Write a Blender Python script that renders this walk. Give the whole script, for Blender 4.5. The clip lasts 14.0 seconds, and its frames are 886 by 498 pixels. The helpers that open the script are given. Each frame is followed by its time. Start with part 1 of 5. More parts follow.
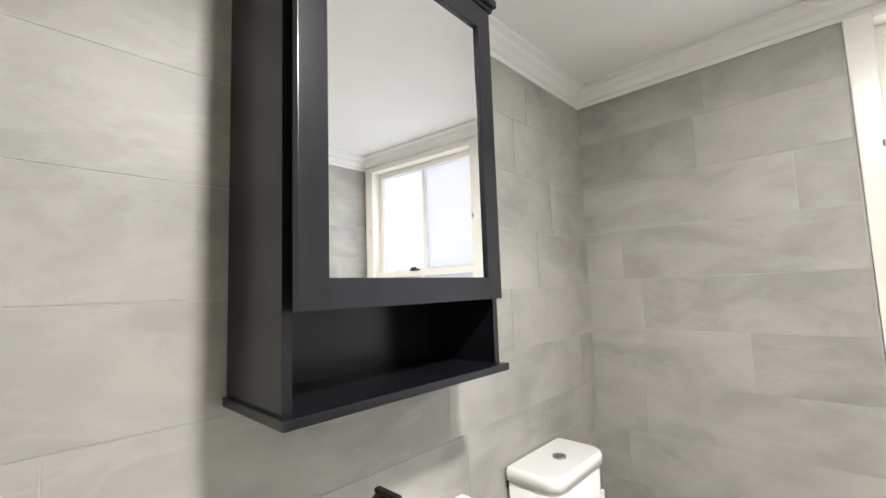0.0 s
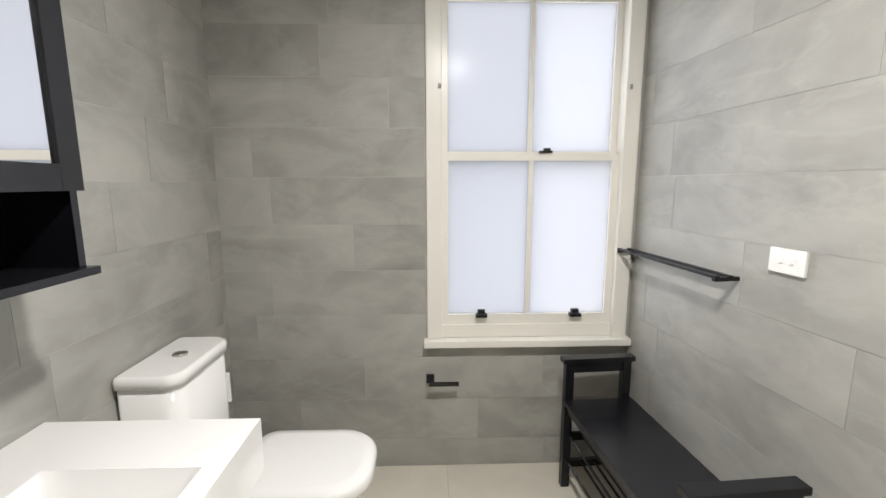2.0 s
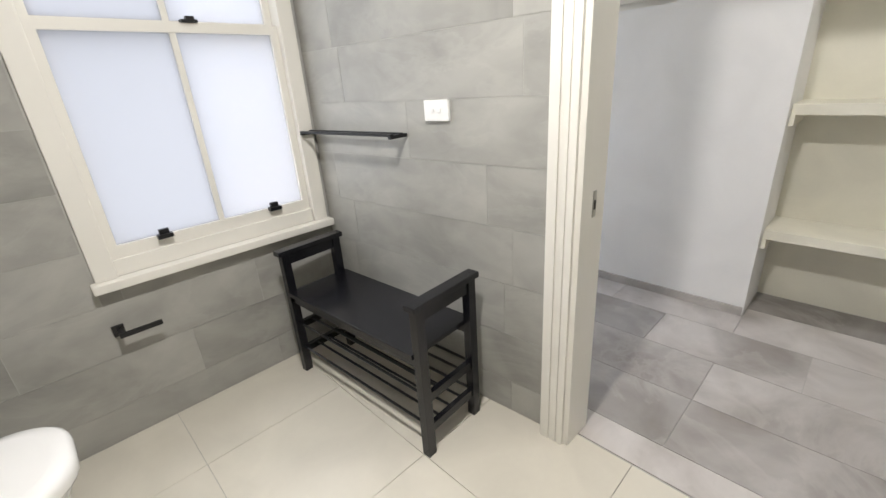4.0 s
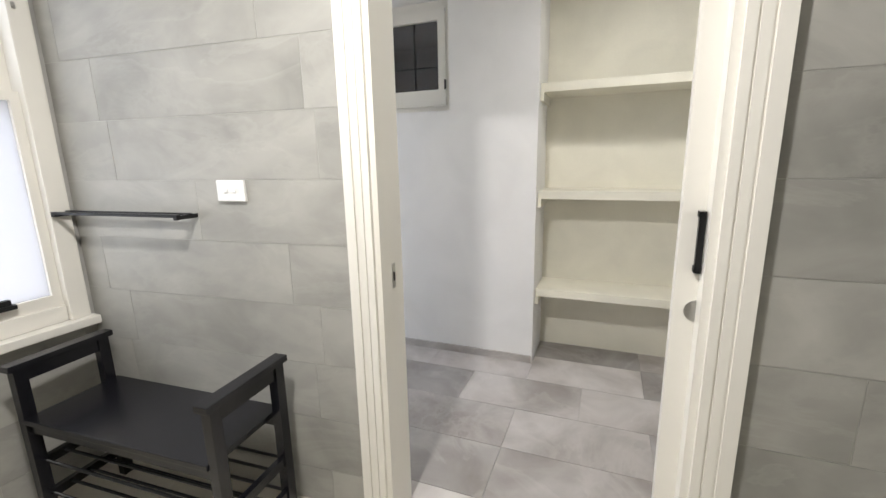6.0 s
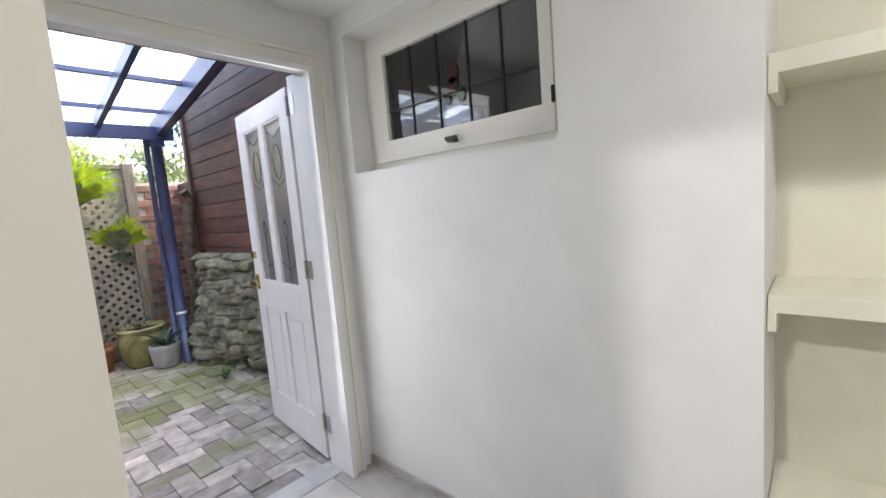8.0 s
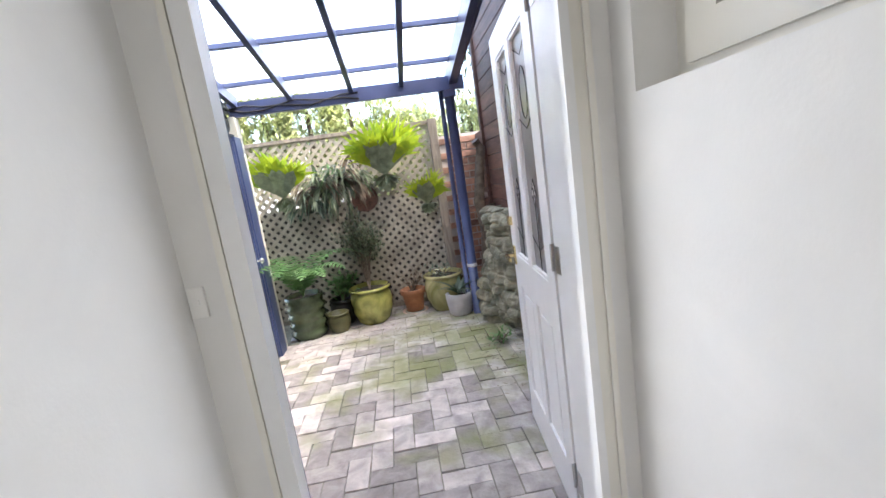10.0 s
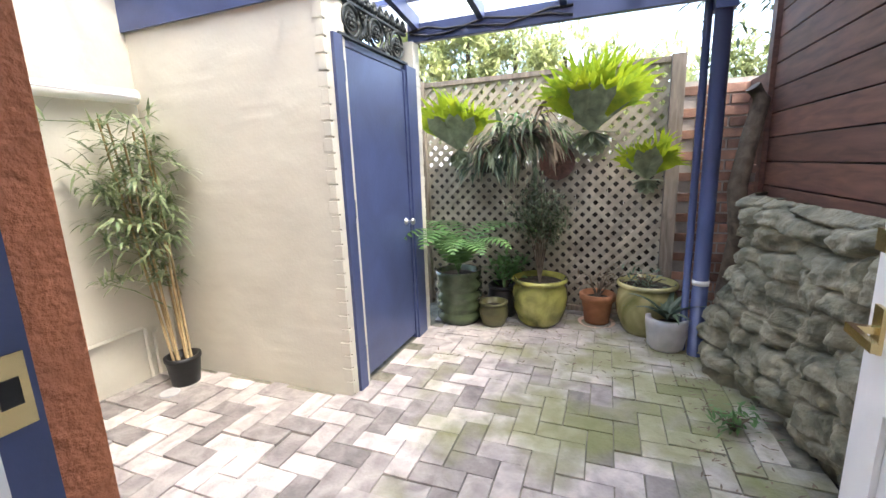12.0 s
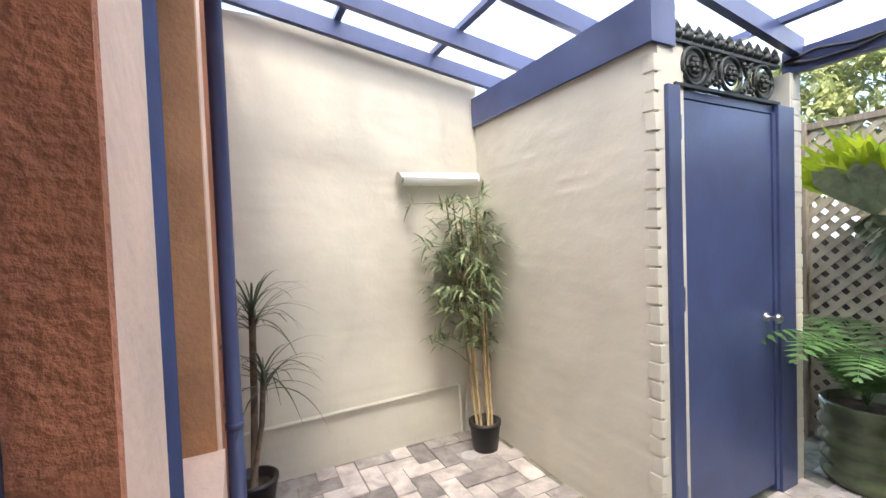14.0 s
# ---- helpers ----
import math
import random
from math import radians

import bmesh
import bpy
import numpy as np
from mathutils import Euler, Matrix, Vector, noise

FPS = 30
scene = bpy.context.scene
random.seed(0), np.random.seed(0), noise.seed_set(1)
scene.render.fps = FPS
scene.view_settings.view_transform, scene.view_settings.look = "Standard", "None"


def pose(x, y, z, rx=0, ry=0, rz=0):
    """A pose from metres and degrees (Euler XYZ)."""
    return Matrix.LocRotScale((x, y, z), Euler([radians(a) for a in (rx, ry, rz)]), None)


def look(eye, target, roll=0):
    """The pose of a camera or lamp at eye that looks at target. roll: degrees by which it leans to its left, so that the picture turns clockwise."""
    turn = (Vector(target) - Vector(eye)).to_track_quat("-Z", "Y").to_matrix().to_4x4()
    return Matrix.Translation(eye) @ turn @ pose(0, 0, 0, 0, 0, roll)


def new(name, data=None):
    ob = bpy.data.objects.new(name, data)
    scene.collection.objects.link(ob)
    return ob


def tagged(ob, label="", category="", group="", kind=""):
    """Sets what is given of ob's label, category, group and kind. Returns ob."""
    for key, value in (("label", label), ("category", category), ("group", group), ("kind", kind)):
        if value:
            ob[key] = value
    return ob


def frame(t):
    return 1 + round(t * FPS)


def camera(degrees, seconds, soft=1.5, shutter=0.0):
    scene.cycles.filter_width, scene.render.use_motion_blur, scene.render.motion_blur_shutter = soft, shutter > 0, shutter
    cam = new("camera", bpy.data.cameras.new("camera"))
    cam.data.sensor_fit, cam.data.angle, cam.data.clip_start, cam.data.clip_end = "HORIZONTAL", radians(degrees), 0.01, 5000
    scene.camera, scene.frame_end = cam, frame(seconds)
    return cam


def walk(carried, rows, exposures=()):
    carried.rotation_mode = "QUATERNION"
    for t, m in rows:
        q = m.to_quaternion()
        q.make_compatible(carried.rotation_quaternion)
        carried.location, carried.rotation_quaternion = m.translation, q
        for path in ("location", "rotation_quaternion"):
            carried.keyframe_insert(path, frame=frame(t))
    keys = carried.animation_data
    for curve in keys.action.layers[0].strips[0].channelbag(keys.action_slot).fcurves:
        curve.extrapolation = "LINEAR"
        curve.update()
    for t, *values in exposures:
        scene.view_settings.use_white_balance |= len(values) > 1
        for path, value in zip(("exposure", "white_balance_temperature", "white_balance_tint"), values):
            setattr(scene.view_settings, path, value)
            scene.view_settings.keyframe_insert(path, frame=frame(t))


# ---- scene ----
cam = camera(93.0, 14.0)
PATH = [
    (0, (0.182, -0.064, 1.476), (-1.182, 1.386, 1.667), -2.0),
    (0.5, (0.159, -0.113, 1.526), (-0.719, 1.639, 1.925), -3.1),
    (0.8, (0.194, -0.097, 1.535), (-0.317, 1.8, 1.908), -2.7),
    (1, (0.227, -0.11, 1.514), (-0.091, 1.839, 1.832), -2.1),
    (1.5, (0.241, -0.099, 1.492), (0.21, 1.901, 1.535), -0.6),
    (2, (0.278, -0.097, 1.461), (0.339, 1.879, 1.155), -0.1),
    (2.5, (0.304, -0.104, 1.439), (0.468, 1.825, 0.937), -0.2),
    (3, (0.362, -0.069, 1.416), (0.844, 1.794, 0.87), -0.2),
    (3.5, (0.341, -0.044, 1.373), (1.254, 1.641, 0.803), -1.6),
    (3.7, (0.267, -0.052, 1.326), (1.361, 1.476, 0.642), -3.0),
    (5.8, (0.119, -0.167, 1.334), (1.923, 0.545, 0.844), -1.0),
    (6, (0.208, -0.149, 1.325), (2.029, 0.565, 0.91), -1.1),
    (6.5, (0.535, -0.169, 1.368), (2.369, 0.576, 1.088), -1.3),
    (7, (0.854, -0.103, 1.366), (2.616, 0.814, 1.137), -1.3),
    (7.5, (1.133, 0.064, 1.424), (2.792, 1.151, 1.162), -2.9),
    (8, (1.455, 0.145, 1.446), (2.925, 1.483, 1.227), -4.7),
    (8.5, (1.69, 0.205, 1.475), (2.892, 1.787, 1.246), 0.1),
    (9, (1.905, 0.337, 1.472), (2.679, 2.161, 1.199), -3.4),
    (9.2, (1.99, 0.433, 1.488), (2.568, 2.324, 1.189), -6.7),
    (11.3, (2.211, 1.507, 1.421), (1.91, 3.45, 1.054), -2.5),
    (11.5, (2.233, 1.631, 1.407), (1.813, 3.551, 1.035), -2.3),
    (11.8, (2.209, 1.83, 1.417), (1.604, 3.692, 1.007), -2.1),
    (12, (2.169, 1.932, 1.38), (1.454, 3.758, 0.985), -2.1),
    (12.2, (2.153, 2.021, 1.341), (1.284, 3.785, 0.979), -2.5),
    (12.5, (2.095, 2.136, 1.351), (0.998, 3.764, 0.969), -2.6),
    (13, (2.026, 2.24, 1.394), (0.472, 3.444, 1.028), -2.7),
    (13.5, (2.006, 2.267, 1.437), (0.235, 3.185, 1.281), -2.6),
    (14, (1.997, 2.26, 1.464), (0.207, 3.149, 1.402), -2.1),
]
EXPOSURES = [(0.0, 3.25), (1.0, 2.9), (2.5, 2.75), (6.5, 2.9), (7.4, 2.85), (8.0, 2.95), (9.2, 3.15), (11.3, 3.1), (12.5, 2.9), (14.0, 2.6)]
walk(cam, [(t, look(eye, target, roll)) for t, eye, target, roll in PATH], exposures=EXPOSURES)

# ---- world, sun, large lights ----
world = bpy.data.worlds.new("sky")
world.use_nodes = True
scene.world = world
wn, wl = world.node_tree.nodes, world.node_tree.links
sky = wn.new("ShaderNodeTexSky")
sky.sky_type, sky.sun_disc = "NISHITA", False
sky.sun_elevation, sky.sun_rotation = radians(58), radians(115)
sky.air_density, sky.dust_density, sky.ozone_density = 1.0, 4.0, 0.8
wl.new(sky.outputs[0], wn["Background"].inputs[0])
wn["Background"].inputs[1].default_value = 0.15
sun = new("sun", bpy.data.lights.new("sun", "SUN"))
sun.data.energy, sun.data.angle, sun.data.color = 0.65, radians(8), (1.0, 0.98, 0.95)
sun.matrix_world = look((2.7, -1.1, 5.0), (0, 0, 0))


def area(name, m, sx, sy, watts, colour):
    lamp = new(name, bpy.data.lights.new(name, "AREA"))
    lamp.data.shape, lamp.data.size, lamp.data.size_y = "RECTANGLE", sx, sy
    lamp.data.energy, lamp.data.color = watts, colour
    lamp.matrix_world = m
    return lamp


area("window_daylight", look((0.76, 2.012, 1.54), (0.76, 0, 1.54)), 0.86, 1.6, 2.2, (0.92, 0.95, 1.0))
area("bathroom_downlight", look((0.5, 0.45, 2.405), (0.5, 0.451, 0)), 0.12, 0.12, 5.4, (1.0, 0.97, 0.945))
# hall ceiling lamp is an added fill to lift the hall's brightness
area("hall_ceiling_fill", look((2.2, -0.35, 2.38), (2.2, -0.349, 0)), 0.12, 0.12, 1.15, (1.0, 0.985, 0.975))
area("hall_daylight", look((2.18, 2.045, 1.25), (2.3, 0, 1.2)), 0.85, 1.9, 0.9, (0.93, 0.97, 1.0))


# ---- materials ----
def material(name, colour, rough=0.5, vary=0.12, scale=6.0, fine=60.0, bump=0.1, metal=0.0, dark=None, rand=0.0, coat=0.0, stretch=(1, 1, 1), leaf=0.0):
    m = bpy.data.materials.new(name)
    m.use_nodes = True
    n, l = m.node_tree.nodes, m.node_tree.links
    b = n["Principled BSDF"]
    geo = n.new("ShaderNodeNewGeometry")
    mp = n.new("ShaderNodeMapping")
    mp.inputs["Scale"].default_value = stretch
    l.new(geo.outputs["Position"], mp.inputs[0])
    big = n.new("ShaderNodeTexNoise")
    big.inputs["Scale"].default_value, big.inputs["Detail"].default_value, big.inputs["Distortion"].default_value = scale, 6, 0.6
    small = n.new("ShaderNodeTexNoise")
    small.inputs["Scale"].default_value, small.inputs["Detail"].default_value = fine, 4
    l.new(mp.outputs[0], big.inputs["Vector"])
    l.new(mp.outputs[0], small.inputs["Vector"])
    ramp = n.new("ShaderNodeMapRange")
    ramp.inputs["From Min"].default_value, ramp.inputs["From Max"].default_value = 0.3, 0.7
    l.new(big.outputs[0], ramp.inputs[0])
    mix = n.new("ShaderNodeMix")
    mix.data_type = "RGBA"
    d = dark or tuple(c * (1 - 2 * vary) for c in colour)
    mix.inputs["A"].default_value = (*d, 1)
    mix.inputs["B"].default_value = (*[min(1, c * (1 + vary * 0.5)) for c in colour], 1)
    l.new(ramp.outputs[0], mix.inputs[0])
    hsv = n.new("ShaderNodeHueSaturation")
    l.new(mix.outputs["Result"], hsv.inputs["Color"])
    add = n.new("ShaderNodeMath")
    add.operation = "MULTIPLY_ADD"
    add.inputs[1].default_value, add.inputs[2].default_value = vary * 0.7, 1 - vary * 0.35 - rand * 0.5
    l.new(small.outputs[0], add.inputs[0])
    if rand:
        info = n.new("ShaderNodeObjectInfo")
        more = n.new("ShaderNodeMath")
        more.operation = "MULTIPLY_ADD"
        more.inputs[1].default_value = rand
        l.new(info.outputs["Random"], more.inputs[0])
        l.new(add.outputs[0], more.inputs[2])
        l.new(more.outputs[0], hsv.inputs["Value"])
    else:
        l.new(add.outputs[0], hsv.inputs["Value"])
    l.new(hsv.outputs[0], b.inputs["Base Color"])
    b.inputs["Roughness"].default_value, b.inputs["Metallic"].default_value = rough, metal
    b.inputs["Coat Weight"].default_value = coat
    if bump:
        bp = n.new("ShaderNodeBump")
        bp.inputs["Strength"].default_value, bp.inputs["Distance"].default_value = bump, 0.01
        l.new(small.outputs[0], bp.inputs["Height"])
        l.new(bp.outputs[0], b.inputs["Normal"])
    if leaf:
        tr = n.new("ShaderNodeBsdfTranslucent")
        l.new(hsv.outputs[0], tr.inputs[0])
        ms = n.new("ShaderNodeMixShader")
        ms.inputs[0].default_value = leaf
        l.new(b.outputs[0], ms.inputs[1])
        l.new(tr.outputs[0], ms.inputs[2])
        l.new(ms.outputs[0], n["Material Output"].inputs[0])
    return m


def stone_tile(name, colour, dark, rough, rand, vein):
    """Stone-look tile: clouds, streaks and pale veins that break at every tile."""
    m = material(name, colour, rough, 0.13, 3.0, 16, 0.04, dark=dark, rand=rand, stretch=(1, 1, 1.5))
    n, l = m.node_tree.nodes, m.node_tree.links
    b = n["Principled BSDF"]
    src = b.inputs["Base Color"].links[0].from_socket
    geo, info, off = n.new("ShaderNodeNewGeometry"), n.new("ShaderNodeObjectInfo"), n.new("ShaderNodeVectorMath")
    off.operation = "MULTIPLY_ADD"
    off.inputs[1].default_value = (40, 40, 40)
    l.new(info.outputs["Random"], off.inputs[0])
    l.new(geo.outputs["Position"], off.inputs[2])
    for node in list(n):
        if node.type == "MAPPING":
            l.new(off.outputs[0], node.inputs[0])
    turn = n.new("ShaderNodeMapping")
    turn.inputs["Rotation"].default_value, turn.inputs["Scale"].default_value = (0.5, 0.5, 0.3), (1, 1, 2.2)
    l.new(off.outputs[0], turn.inputs[0])
    streak = n.new("ShaderNodeTexNoise")
    streak.inputs["Scale"].default_value, streak.inputs["Detail"].default_value, streak.inputs["Distortion"].default_value = 1.7, 7, 0.7
    streak.inputs["Roughness"].default_value = 0.62
    l.new(turn.outputs[0], streak.inputs["Vector"])
    line = n.new("ShaderNodeValToRGB")
    for at, v in ((0.42, 0.0), (0.5, 1.0), (0.53, 0.1), (0.62, 0.0)):
        e = line.color_ramp.elements.new(at)
        e.color = (v, v, v, 1)
    line.color_ramp.elements[0].color = (0, 0, 0, 1)
    line.color_ramp.elements[-1].color = (0.35, 0.35, 0.35, 1)
    l.new(streak.outputs[0], line.inputs[0])
    share = n.new("ShaderNodeMath")
    share.operation = "MULTIPLY"
    share.inputs[1].default_value = vein
    l.new(line.outputs[0], share.inputs[0])
    mix = n.new("ShaderNodeMix")
    mix.data_type = "RGBA"
    mix.inputs["B"].default_value = (*[c * 1.45 for c in colour], 1)
    l.new(share.outputs[0], mix.inputs[0])
    l.new(src, mix.inputs["A"])
    l.new(mix.outputs["Result"], b.inputs["Base Color"])
    return m


tile_grey = stone_tile("grey_stone_tile", (0.375, 0.367, 0.335), (0.27, 0.265, 0.243), 0.48, 0.2, 0.14)
grout = material("grout", (0.46, 0.45, 0.42), 0.8, 0.1)
floor_cream = material("cream_floor_tile", (0.66, 0.62, 0.53), 0.35, 0.05, 3, 40, 0.02, rand=0.05)
floor_slate = stone_tile("grey_floor_tile", (0.47, 0.445, 0.425), (0.28, 0.255, 0.235), 0.36, 0.6, 0.16)
white_paint = material("white_wall_paint", (0.8, 0.79, 0.775), 0.55, 0.03, 3, 90, 0.05)
ceil_paint = material("ceiling_paint", (0.82, 0.815, 0.8), 0.7, 0.02, 2, 60, 0.03)
cream_paint = material("cream_shelf_paint", (0.8, 0.77, 0.655), 0.5, 0.05, 3, 80, 0.05)
gloss_white = material("gloss_white_paint", (0.8, 0.775, 0.71), 0.3, 0.02, 2, 30, 0.015)
door_white = material("white_door_paint", (0.82, 0.82, 0.82), 0.3, 0.03, 5, 60, 0.05)
ceramic = material("white_ceramic", (0.86, 0.85, 0.83), 0.08, 0.01, 2, 20, 0.0, coat=0.5)
plastic_white = material("white_plastic", (0.85, 0.84, 0.82), 0.3, 0.02, 5, 20, 0.0)
black_wood = material("black_brown_stain", (0.008, 0.008, 0.011), 0.27, 0.25, 8, 50, 0.02, stretch=(1, 6, 1))
black_metal = material("matt_black_metal", (0.015, 0.015, 0.016), 0.35, 0.2, 10, 80, 0.02, metal=0.3)
steel = material("brushed_steel", (0.55, 0.54, 0.52), 0.3, 0.1, 20, 90, 0.02, metal=1.0)
brass = material("polished_brass", (0.72, 0.57, 0.28), 0.25, 0.1, 20, 90, 0.02, metal=1.0)
blue_paint = material("navy_blue_paint", (0.058, 0.078, 0.175), 0.34, 0.12, 3, 50, 0.06)
dull_blue = material("weathered_blue_paint", (0.058, 0.078, 0.175), 0.95, 0.15, 5, 60, 0.1)
dull_blue.node_tree.nodes["Principled BSDF"].inputs["Specular IOR Level"].default_value = 0.1
cream_render = material("cream_painted_brick", (0.6, 0.58, 0.49), 0.7, 0.05, 2, 35, 0.15)
rust_render = material("rust_red_render", (0.5, 0.185, 0.09), 0.85, 0.2, 4, 70, 1.0)
orange_render = material("orange_render", (0.54, 0.27, 0.13), 0.8, 0.12, 5, 50, 0.5)
peach_render = material("peach_render", (0.8, 0.58, 0.44), 0.75, 0.08, 4, 40, 0.3)
fence_wood = material("red_brown_fence", (0.15, 0.068, 0.045), 0.6, 0.25, 4, 60, 0.15, rand=0.4, stretch=(6, 1, 8))
lattice_wood = material("weathered_lattice", (0.39, 0.35, 0.275), 0.8, 0.2, 5, 80, 0.2, rand=0.25)
# near-black so the shade seen through the lower lattice is in the colour
dark_paling = material("gap_dark_paling", (0.05, 0.042, 0.034), 0.85, 0.3, 5, 60, 0.2, rand=0.4, stretch=(6, 6, 1))
post_wood = material("weathered_post", (0.25, 0.21, 0.165), 0.8, 0.25, 4, 60, 0.2, stretch=(6, 6, 1))
brick_red = material("old_red_brick", (0.34, 0.19, 0.13), 0.85, 0.3, 7, 60, 0.4, rand=0.7)
mortar = material("mortar", (0.4, 0.37, 0.33), 0.9, 0.15, 8, 90, 0.3)
rock = material("mossy_sandstone", (0.27, 0.25, 0.175), 0.92, 0.3, 7, 55, 1.0, dark=(0.085, 0.085, 0.055))
joint_sand = material("mossy_joint_sand", (0.25, 0.235, 0.175), 0.95, 0.3, 12, 90, 0.6)
soil = material("dark_soil", (0.05, 0.038, 0.028), 0.95, 0.4, 20, 90, 1.0)
moss_glaze = material("green_glaze", (0.34, 0.33, 0.085), 0.18, 0.3, 5, 30, 0.1, dark=(0.055, 0.06, 0.018), coat=0.4)
cream_glaze = material("cream_green_glaze", (0.42, 0.38, 0.19), 0.22, 0.25, 4, 30, 0.1, dark=(0.15, 0.15, 0.045), coat=0.4)
dark_glaze = material("dark_green_glaze", (0.075, 0.1, 0.05), 0.15, 0.3, 6, 40, 0.1, coat=0.4)
olive_glaze = material("olive_glaze", (0.12, 0.115, 0.05), 0.3, 0.3, 7, 40, 0.2)
terracotta = material("terracotta", (0.37, 0.16, 0.075), 0.75, 0.2, 8, 60, 0.2)
grey_pot = material("grey_concrete_pot", (0.5, 0.495, 0.5), 0.7, 0.1, 8, 80, 0.2)
black_plastic = material("black_plastic", (0.015, 0.015, 0.016), 0.4, 0.2, 10, 60, 0.02)
bamboo_cane = material("bamboo_cane", (0.42, 0.31, 0.15), 0.5, 0.2, 12, 60, 0.1)
bark = material("grey_bark", (0.17, 0.13, 0.09), 0.85, 0.3, 15, 80, 0.4)
bamboo_leaf = material("variegated_leaf", (0.36, 0.41, 0.22), 0.45, 0.35, 18, 60, 0.02, dark=(0.06, 0.115, 0.05), leaf=0.25)
dark_leaf = material("dark_leaf", (0.09, 0.12, 0.06), 0.45, 0.35, 14, 60, 0.02, leaf=0.2)
fern_leaf = material("fern_leaf", (0.13, 0.26, 0.08), 0.5, 0.25, 10, 60, 0.02, leaf=0.3)
stag_leaf = material("bright_antler_frond", (0.42, 0.5, 0.03), 0.45, 0.25, 9, 60, 0.02, dark=(0.2, 0.32, 0.03), leaf=0.4)
stag_grey = material("grey_green_frond", (0.3, 0.35, 0.22), 0.6, 0.25, 12, 60, 0.05, leaf=0.15)
dead_leaf = material("dry_frond", (0.2, 0.15, 0.1), 0.8, 0.3, 12, 60, 0.1, leaf=0.15)
grey_leaf = material("blue_grey_leaf", (0.12, 0.17, 0.11), 0.5, 0.25, 12, 60, 0.02, leaf=0.2)
tree_leaf = material("pale_hedge_leaf", (0.5, 0.52, 0.27), 0.5, 0.4, 3, 20, 0.02, dark=(0.2, 0.25, 0.09), leaf=0.5)
iron = material("aged_cast_iron", (0.035, 0.042, 0.04), 0.5, 0.3, 20, 80, 0.2, metal=0.4)
grey_wall = material("neighbour_render", (0.72, 0.7, 0.66), 0.8, 0.1, 1, 20, 0.1)


def paver_material():
    m = material("worn_paver", (0.46, 0.42, 0.39), 0.85, 0.28, 9, 60, 0.5, dark=(0.28, 0.25, 0.24), rand=0.95)
    n, l = m.node_tree.nodes, m.node_tree.links
    b = n["Principled BSDF"]
    src = b.inputs["Base Color"].links[0].from_socket
    geo = n.new("ShaderNodeNewGeometry")
    patch = n.new("ShaderNodeTexNoise")
    patch.inputs["Scale"].default_value, patch.inputs["Detail"].default_value = 1.9, 8
    l.new(geo.outputs["Position"], patch.inputs["Vector"])
    # moss spreads in the damp strip along the rock face and before the pots
    dist = n.new("ShaderNodeVectorMath")
    dist.operation = "DISTANCE"
    dist.inputs[1].default_value = (2.55, 4.5, 0)
    l.new(geo.outputs["Position"], dist.inputs[0])
    fall = n.new("ShaderNodeMapRange")
    fall.inputs["From Min"].default_value, fall.inputs["From Max"].default_value = 0.2, 2.7
    fall.inputs["To Min"].default_value, fall.inputs["To Max"].default_value = 0.18, -0.2
    l.new(dist.outputs["Value"], fall.inputs[0])
    total = n.new("ShaderNodeMath")
    l.new(patch.outputs[0], total.inputs[0])
    l.new(fall.outputs[0], total.inputs[1])
    edge = n.new("ShaderNodeMapRange")
    edge.inputs["From Min"].default_value, edge.inputs["From Max"].default_value = 0.5, 0.68
    edge.inputs["To Max"].default_value = 0.7
    l.new(total.outputs[0], edge.inputs[0])
    mix = n.new("ShaderNodeMix")
    mix.data_type = "RGBA"
    mix.inputs["B"].default_value = (0.19, 0.21, 0.055, 1)
    l.new(edge.outputs[0], mix.inputs[0])
    l.new(src, mix.inputs["A"])
    l.new(mix.outputs["Result"], b.inputs["Base Color"])
    return m


paver = paver_material()


def glass_material(name, colour, rough, through_share):
    """Thin pane: part clear, part gloss."""
    m = bpy.data.materials.new(name)
    m.use_nodes = True
    n, l = m.node_tree.nodes, m.node_tree.links
    n.remove(n["Principled BSDF"])
    t, g, ms = n.new("ShaderNodeBsdfTransparent"), n.new("ShaderNodeBsdfGlossy"), n.new("ShaderNodeMixShader")
    fr, mn = n.new("ShaderNodeFresnel"), n.new("ShaderNodeMath")
    mn.operation, mn.use_clamp = "ADD", True
    mn.inputs[1].default_value = through_share
    fr.inputs[0].default_value = 1.5
    l.new(fr.outputs[0], mn.inputs[0])
    t.inputs[0].default_value, g.inputs[0].default_value = (*colour, 1), (0.9, 0.9, 0.9, 1)
    g.inputs["Roughness"].default_value = rough
    l.new(mn.outputs[0], ms.inputs[0])
    l.new(t.outputs[0], ms.inputs[1])
    l.new(g.outputs[0], ms.inputs[2])
    l.new(ms.outputs[0], n["Material Output"].inputs[0])
    return m


